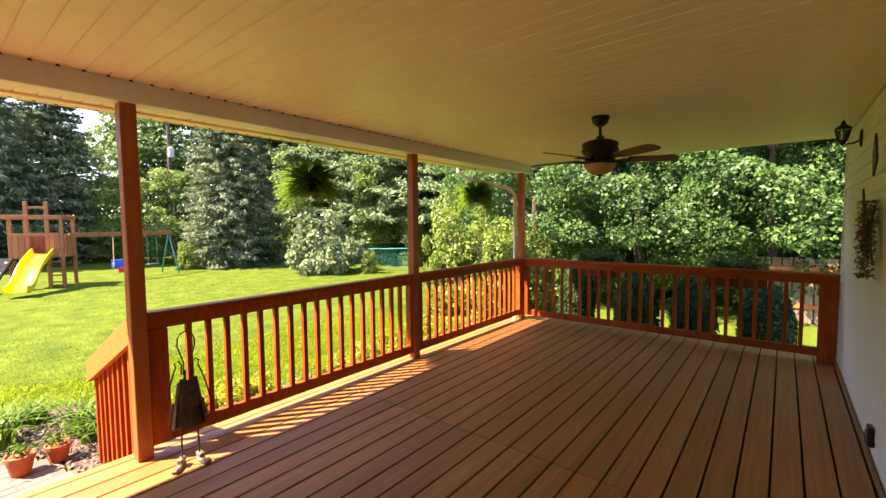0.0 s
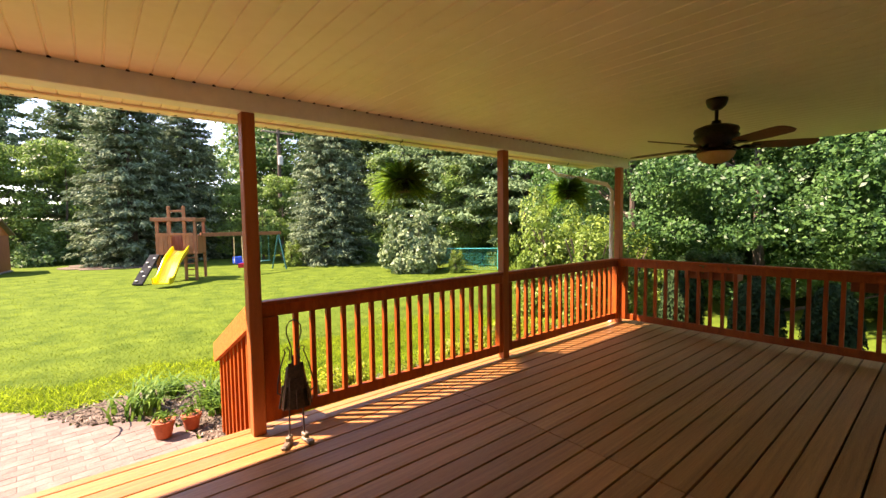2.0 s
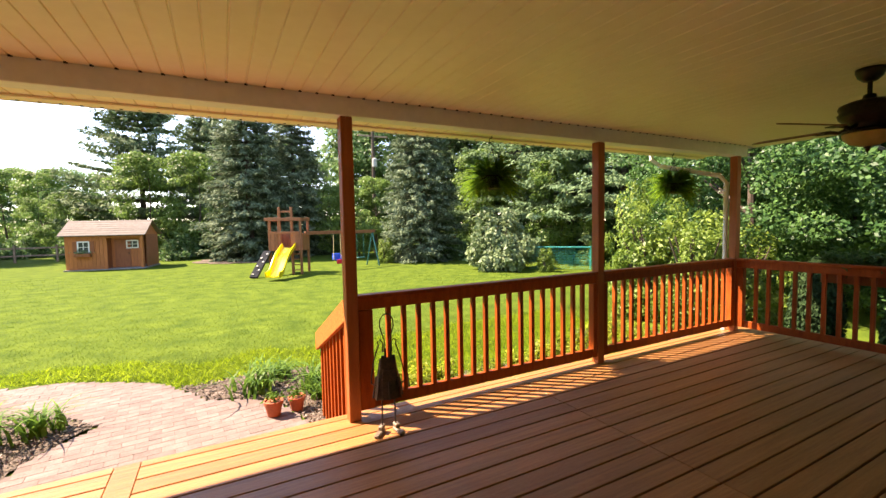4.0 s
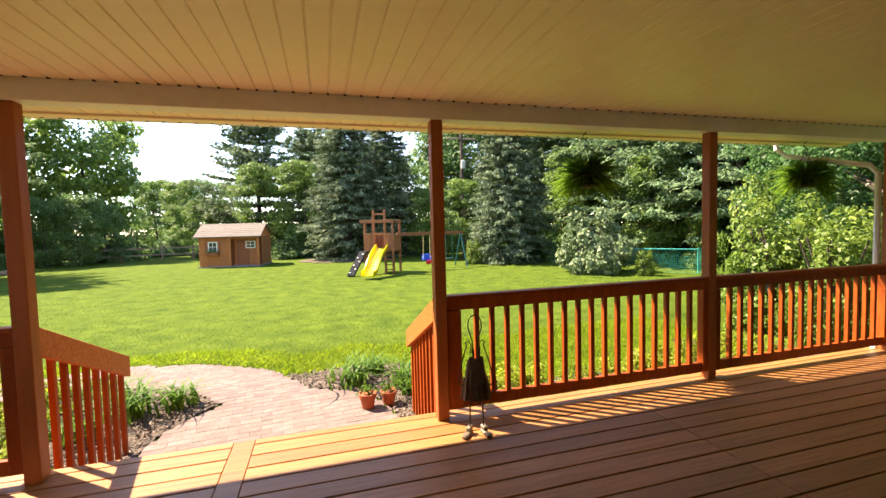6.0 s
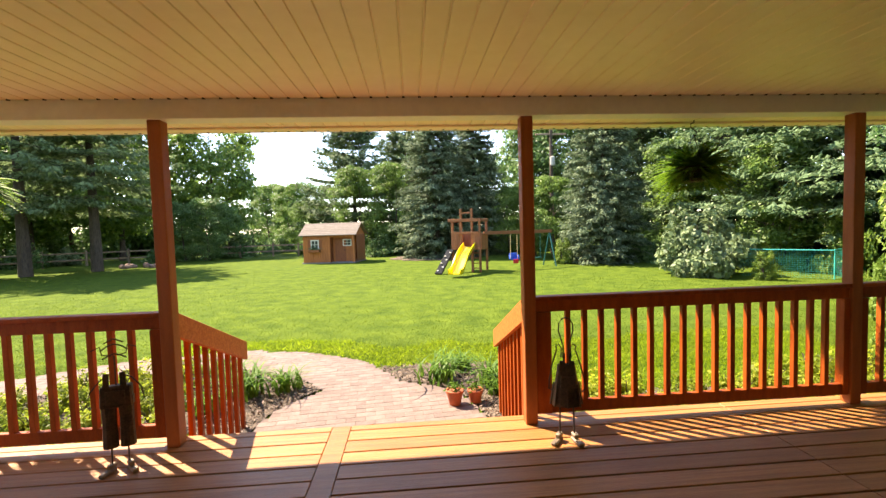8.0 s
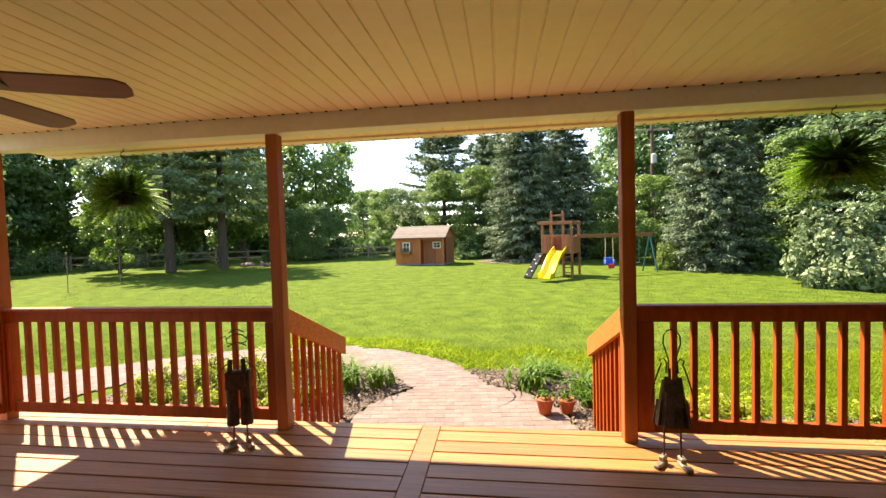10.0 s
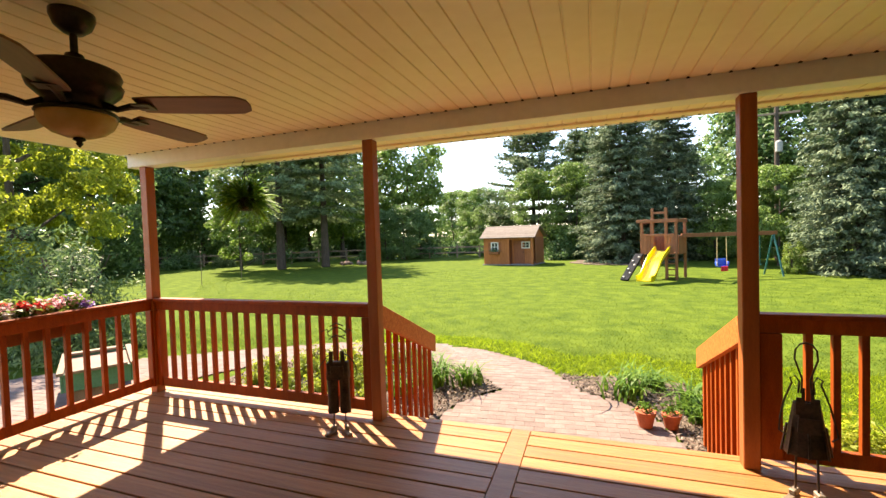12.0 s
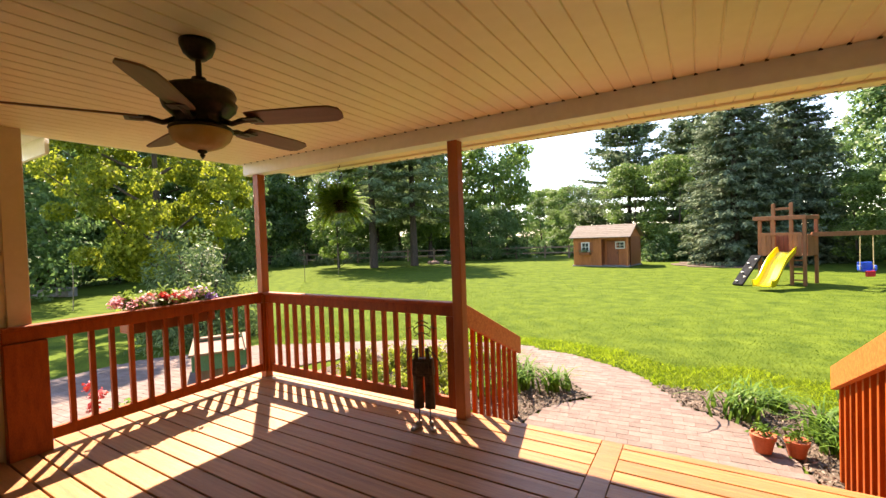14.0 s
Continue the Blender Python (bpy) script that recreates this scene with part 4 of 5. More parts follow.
for i, (x, y, r, hh) in enumerate([(-1.70, 5.42, 0.36, 0.42), (-2.12, 5.32, 0.40, 0.46), (-2.35, 4.85, 0.34, 0.42), (-2.5, 5.8, 0.36, 0.42), (0.30, 5.42, 0.40, 0.44), (0.93, 5.18, 0.34, 0.42), (1.0, 4.88, 0.26, 0.34), (0.62, 5.85, 0.28, 0.30), (1.35, 5.5, 0.34, 0.42)]):
    lily(x, y, r * 1.08, hh * 1.08, 52, 40 + i)

ysh = shrub("low_shrub", 61, 0.34, 0.62, 1500, 0.055, 0.026, M_LEAFY, "low yellow-green flowering shrub in the bed before the railing", 16)
put(ysh, pose(1.85, 4.35, G))
for i, (x, y, s) in enumerate([(2.35, 4.5, 0.9), (1.45, 4.5, 0.8), (3.0, 4.4, 0.8), (4.0, 4.5, 1.0), (4.7, 4.6, 1.1), (5.4, 4.7, 1.2), (-2.6, 4.3, 0.9), (-3.3, 4.4, 0.95), (-3.9, 4.5, 0.85), (-4.4, 4.6, 0.9), (-2.9, 4.9, 1.0), (-3.5, 5.1, 1.05), (-4.1, 5.2, 0.95), (-4.7, 5.1, 0.9), (-3.1, 5.6, 1.0), (-3.7, 5.75, 1.0), (-4.3, 5.7, 0.9), (-2.75, 6.15, 0.85), (-3.3, 6.25, 0.8), (2.0, 4.0, 0.8), (2.7, 4.15, 0.85), (3.5, 4.3, 0.9), (4.4, 4.2, 0.95), (5.1, 4.2, 1.0), (5.8, 4.3, 1.1), (3.3, 4.0, 0.7)]):
    copy_thing(ysh, pose(x, y, G, 0, 0, 50 * i) @ Matrix.Diagonal((s, s, s * 0.9, 1)))
rsh = shrub("rose_bush", 62, 0.40, 0.60, 1200, 0.05, 0.03, M_LEAF, "low rose bush with red blooms beside the patio", 14)
rng = np.random.default_rng(3)
c = rng.uniform((-0.3, -0.3, 0.35), (0.3, 0.3, 0.66), (4, 3))
q = np.repeat(c, 30, 0) + rng.normal(size=(120, 3)) * 0.022
bl = new("blossoms", raw_mesh("blossoms", leaves(rng, q, np.tile([0, 0, 1.0], (120, 1)), 0.04, 0.03, 0.9), 4, M_RED))
bl.parent = rsh
put(rsh, pose(-5.05, 1.95, G) @ Matrix.Scale(1.1, 4))
copy_thing(rsh, pose(-5.2, 1.15, G, 0, 0, 60) @ Matrix.Scale(0.8, 4))

# ---- raised planter on the patio ----
trough = thing("raised_planter", "weathered wooden raised planter with green painted sides on the brick patio", "planter", pose(-6.62, 3.92, G + 0.03, 0, 0, -31))
for sy in (-1, 1):
    part("rim_board", boxed(-0.66, 0.66, sy * 0.37 - 0.035, sy * 0.37 + 0.035, 0.43, 0.465, 0.005), M_FENCE, trough, "weathered wooden rim board")
    part("side_panel", boxed(-0.60, 0.60, sy * 0.36 - 0.014, sy * 0.36 + 0.014, 0.20, 0.428, 0.004), M_GREENP, trough, "green painted panel")
for sx in (-1, 1):
    part("rim_board", boxed(sx * 0.60 - 0.06, sx * 0.60 + 0.06, -0.305, 0.305, 0.432, 0.467, 0.005), M_FENCE, trough, "weathered wooden rim board")
    part("end_panel", boxed(sx * 0.585 - 0.014, sx * 0.585 + 0.014, -0.343, 0.343, 0.20, 0.428, 0.004), M_GREENP, trough, "green painted panel")
    part("leg_panel", boxed(sx * 0.46 - 0.05, sx * 0.46 + 0.05, -0.27, 0.27, 0.0, 0.196, 0.006), M_FENCE, trough)
part("planting_soil", boxed(-0.56, 0.56, -0.34, 0.34, 0.22, 0.40, 0.01), M_STONER, trough)

# ---- playhouse shed ----
a, b = Vector((-6.90, 27.35, 0)), Vector((-3.62, 26.82, 0))
W = (b - a).length
shed = thing("garden_shed", "orange-brown wooden playhouse shed with a tan shingle roof on the lawn", "shed", Matrix.Translation((a.x, a.y, G)) @ pose(0, 0, 0, 0, 0, math.degrees(math.atan2(b.y - a.y, b.x - a.x))))
D, EV, RG = 2.5, 1.78, 2.52
WL = W * 0.53
part("floor_slab", boxed(-0.08, W + 0.08, -0.10, D, 0.0, 0.07, 0.01), M_STONE, shed)
bw = 0.155
for nm, xa, xb, yy in (("wall_board", 0.0, WL, 0.0), ("wall_board", WL, W - 0.1, 0.55)):
    k = int((xb - xa) / bw)
    for i in range(k):
        part(nm, boxed(xa + (xb - xa) * i / k + 0.003, xa + (xb - xa) * (i + 1) / k - 0.003, yy, yy + 0.03, 0.07, EV, 0.004), M_CEDAR, shed)
# right side and recess walls take darker boards: shade put into the colour
part("side_wall", boxed(W - 0.03, W, 0.56, D, 0.07, EV, 0.004), M_CEDARD, shed)
part("side_wall", boxed(0.0, 0.03, 0.032, D, 0.07, EV, 0.004), M_CEDAR, shed)
part("inner_wall", boxed(WL - 0.03, WL, 0.032, 0.55, 0.07, EV, 0.004), M_CEDARD, shed)
part("back_wall", boxed(0.032, W - 0.032, D - 0.03, D - 0.001, 0.07, EV, 0.004), M_CEDAR, shed)
part("corner_post", boxed(W - 0.12, W, -0.02, 0.10, 0.07, EV, 0.006), M_CEDAR, shed)
part("header", boxed(WL, W - 0.12, 0.0, 0.06, EV - 0.14, EV, 0.004), M_CEDAR, shed)
door = part("door", boxed(WL + 0.15, WL + 0.85, 0.51, 0.548, 0.08, 1.55, 0.006), M_CEDARD, shed, "dark brown plank door")
part("door_handle", boxed(WL + 0.76, WL + 0.79, 0.48, 0.508, 0.75, 0.87, 0.004), M_BRONZE, door)


def window(xc, zc, w, hh, yy, shut):
    win = part("window", boxed(xc - w / 2, xc + w / 2, yy - 0.02, yy - 0.004, zc - hh / 2, zc + hh / 2), M_PANE, shed, "small white-framed window")
    bm = bmesh.new()
    for s in (-1, 1):
        box(bm, xc - w / 2 - 0.03, xc + w / 2 + 0.03, yy - 0.045, yy - 0.022, zc + s * hh / 2 - 0.03, zc + s * hh / 2 + 0.03, 0.003)
        box(bm, xc + s * w / 2 - 0.03, xc + s * w / 2 + 0.03, yy - 0.047, yy - 0.024, zc - hh / 2, zc + hh / 2, 0.003)
    box(bm, xc - w / 2, xc + w / 2, yy - 0.043, yy - 0.023, zc - 0.012, zc + 0.012)
    box(bm, xc - 0.012, xc + 0.012, yy - 0.041, yy - 0.025, zc - hh / 2, zc + hh / 2)
    part("frame", bm, M_TRIM, win)
    if shut:
        for s in (-1, 1):
            part("shutter", boxed(xc + s * (w / 2 + 0.13) - 0.09, xc + s * (w / 2 + 0.13) + 0.09, yy - 0.03, yy - 0.004, zc - hh / 2 - 0.02, zc + hh / 2 + 0.02, 0.004), M_CEDARD, win)


window(0.78, 1.20, 0.46, 0.54, 0.0, True)
window(W - 0.62, 1.28, 0.50, 0.38, 0.55, False)
part("window_box", boxed(0.44, 1.12, -0.26, -0.05, 0.72, 0.88, 0.005), M_CEDARD, shed)
rng = np.random.default_rng(8)
p = rng.normal(size=(300, 3)) * [0.17, 0.06, 0.06] + [0.78, -0.17, 0.94]
lv = new("window_box_flowers", raw_mesh("window_box_flowers", leaves(rng, p, np.tile([0, -0.5, 1.0], (300, 1)), 0.06, 0.04, 0.9), 4, M_PALE))
lv.parent = shed
tagged(lv, kind="stuff")
rows = 7
for side, (ya, yb) in enumerate(((-0.22, D * 0.42), (D + 0.18, D * 0.42))):
    for i in range(rows):
        t0, t1 = i / rows, (i + 1.2) / rows
        y0, y1 = ya + (yb - ya) * t0, ya + (yb - ya) * min(t1, 1.0)
        z0, z1 = EV - 0.03 + (RG - EV + 0.03) * t0, EV - 0.03 + (RG - EV + 0.03) * min(t1, 1.0)
        bm = bmesh.new()
        vs = [bm.verts.new(q) for q in ((-0.2, y0, z0 + 0.047), (W + 0.2, y0, z0 + 0.047), (W + 0.2, y1, z1 + 0.035), (-0.2, y1, z1 + 0.035), (-0.2, y0, z0), (W + 0.2, y0, z0), (W + 0.2, y1, z1), (-0.2, y1, z1))]
        for f in ((0, 1, 2, 3), (7, 6, 5, 4), (4, 5, 1, 0), (5, 6, 2, 1), (6, 7, 3, 2), (7, 4, 0, 3)):
            bm.faces.new([vs[j] for j in f])
        bmesh.ops.recalc_face_normals(bm, faces=bm.faces)
        part("shingle_course", bm, M_SHINGLE, shed)
for xx in (0.0, W - 0.03):
    bm = bmesh.new()
    lo, hi = [[bm.verts.new((xx + d, y, z)) for y, z in ((0.0, EV), (D, EV), (D * 0.42, RG - 0.01))] for d in (0.0, 0.03)]
    bm.faces.new(lo); bm.faces.new(list(reversed(hi)))
    for i in range(3):
        bm.faces.new((lo[(i + 1) % 3], lo[i], hi[i], hi[(i + 1) % 3]))
    bmesh.ops.recalc_face_normals(bm, faces=bm.faces)
    part("gable", bm, M_CEDAR, shed)

# ---- playset ----
play = thing("playset", "wooden climbing tower with a yellow slide and a swing beam", "playset", pose(1.84, 19.15, G, 0, 0, -25) @ Matrix.Diagonal((0.945, 0.945, 0.945, 1)))
TW, TD, PZ = 1.36, 1.22, 1.12
for x in (0.0, TW):
    for y in (0.0, TD):
        part("tower_post", boxed(x - 0.05, x + 0.05, y - 0.05, y + 0.05, 0.0, 2.52, 0.006), M_PLAY, play)
for x in (0.44, 0.98):
    part("tower_post", boxed(x - 0.05, x + 0.05, -0.05, 0.05, 1.1 if x < 0.9 else 0.0, 3.02, 0.006), M_PLAY, play)
for i in range(8):
    part("floor_plank", boxed(-0.05, TW + 0.05, TD * i / 8 + 0.06, TD * (i + 1) / 8 + 0.05, PZ - 0.03, PZ, 0.004), M_PLAY, play)
for y, xs in ((-0.075, [(0.06, 0.38), (1.04, 1.30)]), (TD + 0.05, [(0.06, 1.30)])):
    for xa, xb in xs:
        k = max(2, int((xb - xa) / 0.13))
        for i in range(k):
            part("panel_board", boxed(xa + (xb - xa) * i / k + 0.004, xa + (xb - xa) * (i + 1) / k - 0.004, y, y + 0.022, PZ - 0.05, PZ + 0.72, 0.003), M_PLAY, play)
for x in (-0.075, TW + 0.053):
    for i in range(8):
        part("panel_board", boxed(x, x + 0.022, 0.06 + 0.137 * i, 0.06 + 0.137 * i + 0.13, PZ - 0.05, PZ + 0.72, 0.003), M_PLAY, play)
part("roof_beam", boxed(-0.20, TW + 0.05, -0.09, -0.052, 2.42, 2.56, 0.005), M_PLAY, play)
part("roof_beam", boxed(-0.20, TW + 0.05, TD + 0.052, TD + 0.09, 2.42, 2.56, 0.005), M_PLAY, play)
for x in (-0.09, TW + 0.052):
    part("roof_beam", boxed(x, x + 0.038, -0.05, TD + 0.05, 2.40, 2.54, 0.005), M_PLAY, play)
part("top_rail", boxed(0.05, TW - 0.05, -0.10, -0.077, 1.84, 1.94, 0.004), M_PLAY, play)
part("top_beam", boxed(0.39, 1.03, -0.02, 0.02, 2.78, 2.86, 0.004), M_PLAY, play)
for i in range(4):
    part("ladder_rung", boxed(1.04, 1.30, -0.05, 0.05, 0.18 + i * 0.24, 0.22 + i * 0.24, 0.004), M_PLAY, play)
# slide: a bowed chute with side walls
bm = bmesh.new()
prev = None
for i in range(15):
    t = i / 14
    y = -0.10 - 2.3 * t
    z = PZ + 0.10 - 0.02 * t - (PZ - 0.02) * (0.5 - 0.5 * math.cos(math.pi * min(1, t * 1.04))) * 0.90 - 0.06 * math.sin(t * 9)
    xo = 0.86 + 0.02 * t
    ring = [bm.verts.new((xo + u, y, z + v)) for u, v in ((-0.30, 0.20), (-0.27, 0.21), (-0.23, 0.02), (0, 0.0), (0.23, 0.02), (0.27, 0.21), (0.30, 0.20), (0.27, -0.03), (-0.27, -0.03))]
    if prev:
        for k in range(9):
            bm.faces.new((prev[k], prev[(k + 1) % 9], ring[(k + 1) % 9], ring[k]))
    else:
        bm.faces.new(list(reversed(ring)))
    prev = ring
bm.faces.new(prev)
bmesh.ops.recalc_face_normals(bm, faces=bm.faces)
part("slide", bm, M_YELLOW, play, "yellow plastic slide")
wallp = part("climbing_wall", beam_between(bmesh.new(), (-0.30, -1.25, 0.04), (-0.08, -0.10, PZ - 0.05), 0.36, 0.08), M_BLACK, play, "black climbing ramp with pale holds")
for i in range(6):
    t = (i + 0.7) / 6.6
    bm = bmesh.new()
    bmesh.ops.create_icosphere(bm, subdivisions=1, radius=0.055, matrix=pose(-0.30 + 0.22 * t + (0.08 if i % 2 else -0.08), -1.29 + 1.15 * t, 0.07 + (PZ - 0.09) * t) @ Matrix.Diagonal((1, 1, 0.6, 1)))
    part("climbing_hold", bm, M_TRIM, wallp)
part("swing_beam", beam_between(bmesh.new(), (TW + 0.06, 0.5, 1.84), (TW + 2.88, 3.58, 1.82), 0.09, 0.16), M_PLAY, play)
sd = Vector((2.82, 3.08, 0)).normalized()
sp = Vector((TW + 0.06, 0.5, 0))
for s in (-1, 1):
    bm = bmesh.new()
    e = Vector((TW + 2.78, 3.47, 1.82))
    tube(bm, [e, e + Vector((-sd.y * s * 0.5, sd.x * s * 0.5, -1.82))], 0.035, 8)
    part("frame_leg", bm, M_TEALD, play, "green steel leg")


def swing(dist, material, low):
    e = sp + sd * dist
    sw = part("swing", boxed(-0.23, 0.23, -0.12, 0.12, 0.0, 0.05, 0.02, pose(e.x, e.y, low, 0, 0, 47)), material, play, "blue plastic child's swing")
    bm = bmesh.new()
    for s in (-1, 1):
        for q in (-1, 1):
            tube(bm, [(e.x + sd.x * s * 0.20, e.y + sd.y * s * 0.20, 1.78), (e.x + sd.x * s * 0.22 + q * 0.02, e.y + sd.y * s * 0.2 - q * 0.10, low + 0.05)], 0.014, 5)
    part("rope", bm, M_ROPE, sw)
    return sw, e


sw, e = swing(1.75, M_BLUE, 0.46)
bm = bmesh.new()
box(bm, -0.24, 0.24, 0.06, 0.13, 0.02, 0.34, 0.03, pose(e.x, e.y, 0.46, 0, 0, 47))
for s in (-1, 1):
    box(bm, s * 0.22 - 0.03, s * 0.22 + 0.03, -0.12, 0.10, 0.04, 0.22, 0.02, pose(e.x, e.y, 0.46, 0, 0, 47))
part("seat_back", bm, M_BLUE, sw)
part("front_guard", boxed(-0.14, 0.14, -0.20, -0.10, -0.18, 0.03, 0.02, pose(e.x, e.y, 0.46, 0, 0, 47)), M_REDP, sw, "red guard")
bm = bmesh.new()
for s in (-1, 1):
    e2 = sp + sd * (3.2 + s * 0.22)
    tube(bm, [(e2.x, e2.y, 1.78), (e2.x, e2.y, 0.5)], 0.012, 5)
e2 = sp + sd * 3.2
box(bm, -0.25, 0.25, -0.09, 0.09, 0.47, 0.50, 0.008, pose(e2.x, e2.y, 0, 0, 0, 47))
part("swing", bm, M_TEALD, play, "dark belt swing on chains")

# ---- teal garden netting ----
net = thing("net_fence", "low teal netting on slim posts round a garden plot", "fence", pose(11.75, 14.3, G))
ends = [Vector((0, 0, 0)), Vector((1.75, -1.75, 0)), Vector((4.6, -0.2, 0))]
for p0, p1 in zip(ends, ends[1:]):
    d = p1 - p0
    bm = bmesh.new()
    tube(bm, [p1, p1 + Vector((0, 0, 0.98))], 0.022, 6)
    part("net_post", bm, M_TEAL, net)
    bm = bmesh.new()
    tube(bm, [p0 + Vector((0, 0, 0.95)), p1 + Vector((0, 0, 0.94))], 0.022, 6)
    part("top_line", bm, M_TEAL, net)
    bm = bmesh.new()
    k = int(d.length / 0.07)
    for i in range(k):
        q = p0 + d * i / k
        tube(bm, [q, q + Vector((0, 0, 0.94))], 0.0028, 3, False)
    for j in range(13):
        tube(bm, [p0 + Vector((0, 0, 0.03 + j * 0.07)), p1 + Vector((0, 0, 0.03 + j * 0.07))], 0.0028, 3, False)
    tagged(part("netting", bm, M_TEAL, net), kind="stuff")

# ---- planting ----
spruce = conifer("blue_spruce", 101, 11.6, 3.0, 0.15, M_SPRUCE, "tall blue-green spruce with tiered drooping boughs on the lawn", 0.38, 21, 0.25, power=0.55)
put(spruce, at(3.3, 29.5))
copy_thing(spruce, at(8.6, 31.5, turn=200, s=0.94, sz=0.96))
copy_thing(spruce, at(25.0, 23.4, turn=140, s=0.78, sz=0.84))
pine = conifer("white_pine", 102, 12.6, 5.4, 0.8, M_PINE, "dark layered pine behind the shed", 0.5, 26, 0.32, 0.02, 0.35, 0.5)
put(pine, at(-7.4, 42.0, turn=20, s=1.04))
copy_thing(pine, at(-0.5, 46.0, turn=130, s=1.0))
copy_thing(pine, at(29.0, 30.0, turn=30, s=0.72))
tall = conifer("tall_pine", 103, 15.0, 4.4, 4.0, M_PINEL, "tall dark evergreen with a bare lower trunk casting shade", 0.55, 19, 0.33, 0.30, 0.55, 0.4)
for i, (az, d, s) in enumerate([(-35.2, 33.3, 1.0), (-40.6, 33.0, 1.02), (-53.5, 48.0, 1.0), (-57.5, 49.0, 1.0)]):
    m = at(az, d, turn=77 * i, s=s)
    put(tall, m) if i == 0 else copy_thing(tall, m)

big = broadleaf("maple_tree", 111, 11.5, 4.0, 1.8, 17500, 0.29, 0.195, M_LEAF, "large leafy green tree at the edge of the lawn", 0.20, 90, low=True)
put(big, at(-24.0, 46.0, turn=10, s=1.12, sz=1.22))
wood = broadleaf("wood_tree", 112, 12.0, 4.2, 0.6, 9800, 0.32, 0.205, M_LEAFD, "dark leafy tree in the wood behind the lawn", 0.2, 90, low=True)
put(wood, at(-31.5, 58.0))
light = broadleaf("young_tree", 113, 6.5, 2.1, 0.4, 11000, 0.15, 0.10, M_YOUNG, "light green young tree before the dark pines", 0.09, 56, low=True)
put(light, at(-7.2, 36.0, s=1.08))
for i, (az, d, s) in enumerate([(-2.4, 35.0, 1.02), (-13.8, 44.0, 0.70), (-12.0, 42.0, 0.62), (13.2, 30.0, 0.66), (16.5, 28.0, 0.62), (-16.0, 47.0, 0.66), (33.0, 27.0, 0.9), (43.0, 22.0, 0.75), (-15.6, 62.0, 1.20), (-18.0, 66.0, 1.25), (18.8, 27.0, 0.70)]):
    copy_thing(light, at(az, d, turn=61 * i, s=s))
for i, (az, d, s) in enumerate([(-24.8, 38.0, 0.40), (-27.2, 39.0, 0.38), (-22.6, 40.0, 0.36), (-62, 42, 0.95), (-68, 36, 0.9), (-75, 34, 0.9), (-83, 32, 0.95), (-56, 46, 1.0), (-49, 50, 1.0), (-43, 52, 1.0), (-37, 52, 1.0),
                                (-20.0, 82, 0.82), (-18.0, 84, 0.9), (-16.0, 80, 0.86), (-14.0, 82, 0.92), (-12.0, 84, 0.9), (-10.0, 80, 0.85), (0.5, 52, 0.95), (6.5, 50, 0.95), (12.0, 48, 0.78), (15.6, 38, 0.92), (18.8, 36, 0.95), (22, 40, 1.0), (67, 25, 1.0), (75, 24, 1.0), (84, 24, 1.0), (93, 23, 1.0), (102, 22, 1.0)]):
    copy_thing(wood, at(az, d, turn=47 * i, s=s))
ash = broadleaf("ash_tree", 131, 12.0, 4.2, 0.6, 14500, 0.24, 0.155, M_LEAFD, "leafy green tree behind the border shrubs", 0.2, 100, low=True)
put(ash, at(27, 38))
for i, (az, d, s) in enumerate([(31.5, 34, 0.95), (36, 32, 0.9), (40, 30, 0.85), (45, 30, 1.0), (50, 27, 1.0), (55, 25, 0.95), (60, 24, 0.95)]):
    copy_thing(ash, at(az, d, turn=47 * i, s=s))
hedge = shrub("hedge_bush", 114, 1.9, 1.9, 3200, 0.225, 0.15, M_LEAFD, "dense green bush along the far fence", 30)
put(hedge, at(-17, 46))
for i, az in enumerate([-78, -71, -64.5, -58, -52, -40.5, -29, -21.5, -13, -4, 0.5, 10, 13.5, 16.2, 19.5, 28.5, 33, 38, 43, 48, 53]):
    d = 40 if az < -5 else 33 if az < 25 else 25
    copy_thing(hedge, at(az, d + (i % 3), turn=40 * i, s=0.75 + 0.12 * (i % 4)))

for i, (az, d, s) in enumerate([(57, 19, 0.9), (62, 17, 0.9), (67, 16, 0.95), (72, 16, 0.9), (77, 16, 1.0), (82, 15.5, 0.9), (87, 15.5, 1.0), (92, 15, 0.9), (97, 15, 1.0)]):
    copy_thing(hedge, at(az, d, turn=70 * i, s=s))

for i, az in enumerate(range(-84, -25, 5)):
    copy_thing(hedge, at(az, 56 + 2 * (i % 3), turn=50 * i, s=2.3 + 0.3 * (i % 3)))
larch = conifer("soft_pine", 132, 12.0, 4.6, 1.6, M_SOFT, "light green layered pine with a bare lower trunk", 0.55, 22, 0.29, 0.18, 0.4, 0.5)
put(larch, at(44.5, 23.5))
copy_thing(larch, at(51.0, 22.0, turn=120, s=0.95))
copy_thing(larch, at(37.5, 27.0, turn=220, s=0.9))
white = shrub("silver_shrub", 115, 2.0, 2.5, 7200, 0.185, 0.115, M_PALE, "large rounded shrub with silvery pale leaves", 56, clump=0.62)
put(white, at(35.6, 18.6, s=0.98, sz=1.22))
# far copies: the silvery leaf colour stands in for sun on distant shrubs
for i, (az, d, s) in enumerate([(-37.5, 43.0, 0.55), (-43.5, 42.0, 0.6), (-47.0, 40.0, 0.5), (-50.5, 43.0, 0.6)]):
    copy_thing(white, at(az, d, turn=70 * i, s=s))
lowl = shrub("border_shrub", 116, 1.2, 2.6, 6400, 0.094, 0.056, M_LEAFL, "bright yellow-green shrub beyond the railing", 52, clump=0.68)
put(lowl, at(54.6, 9.8, s=0.95, sz=1.2))
copy_thing(lowl, at(59.0, 9.0, turn=90, s=0.85, sz=0.9))
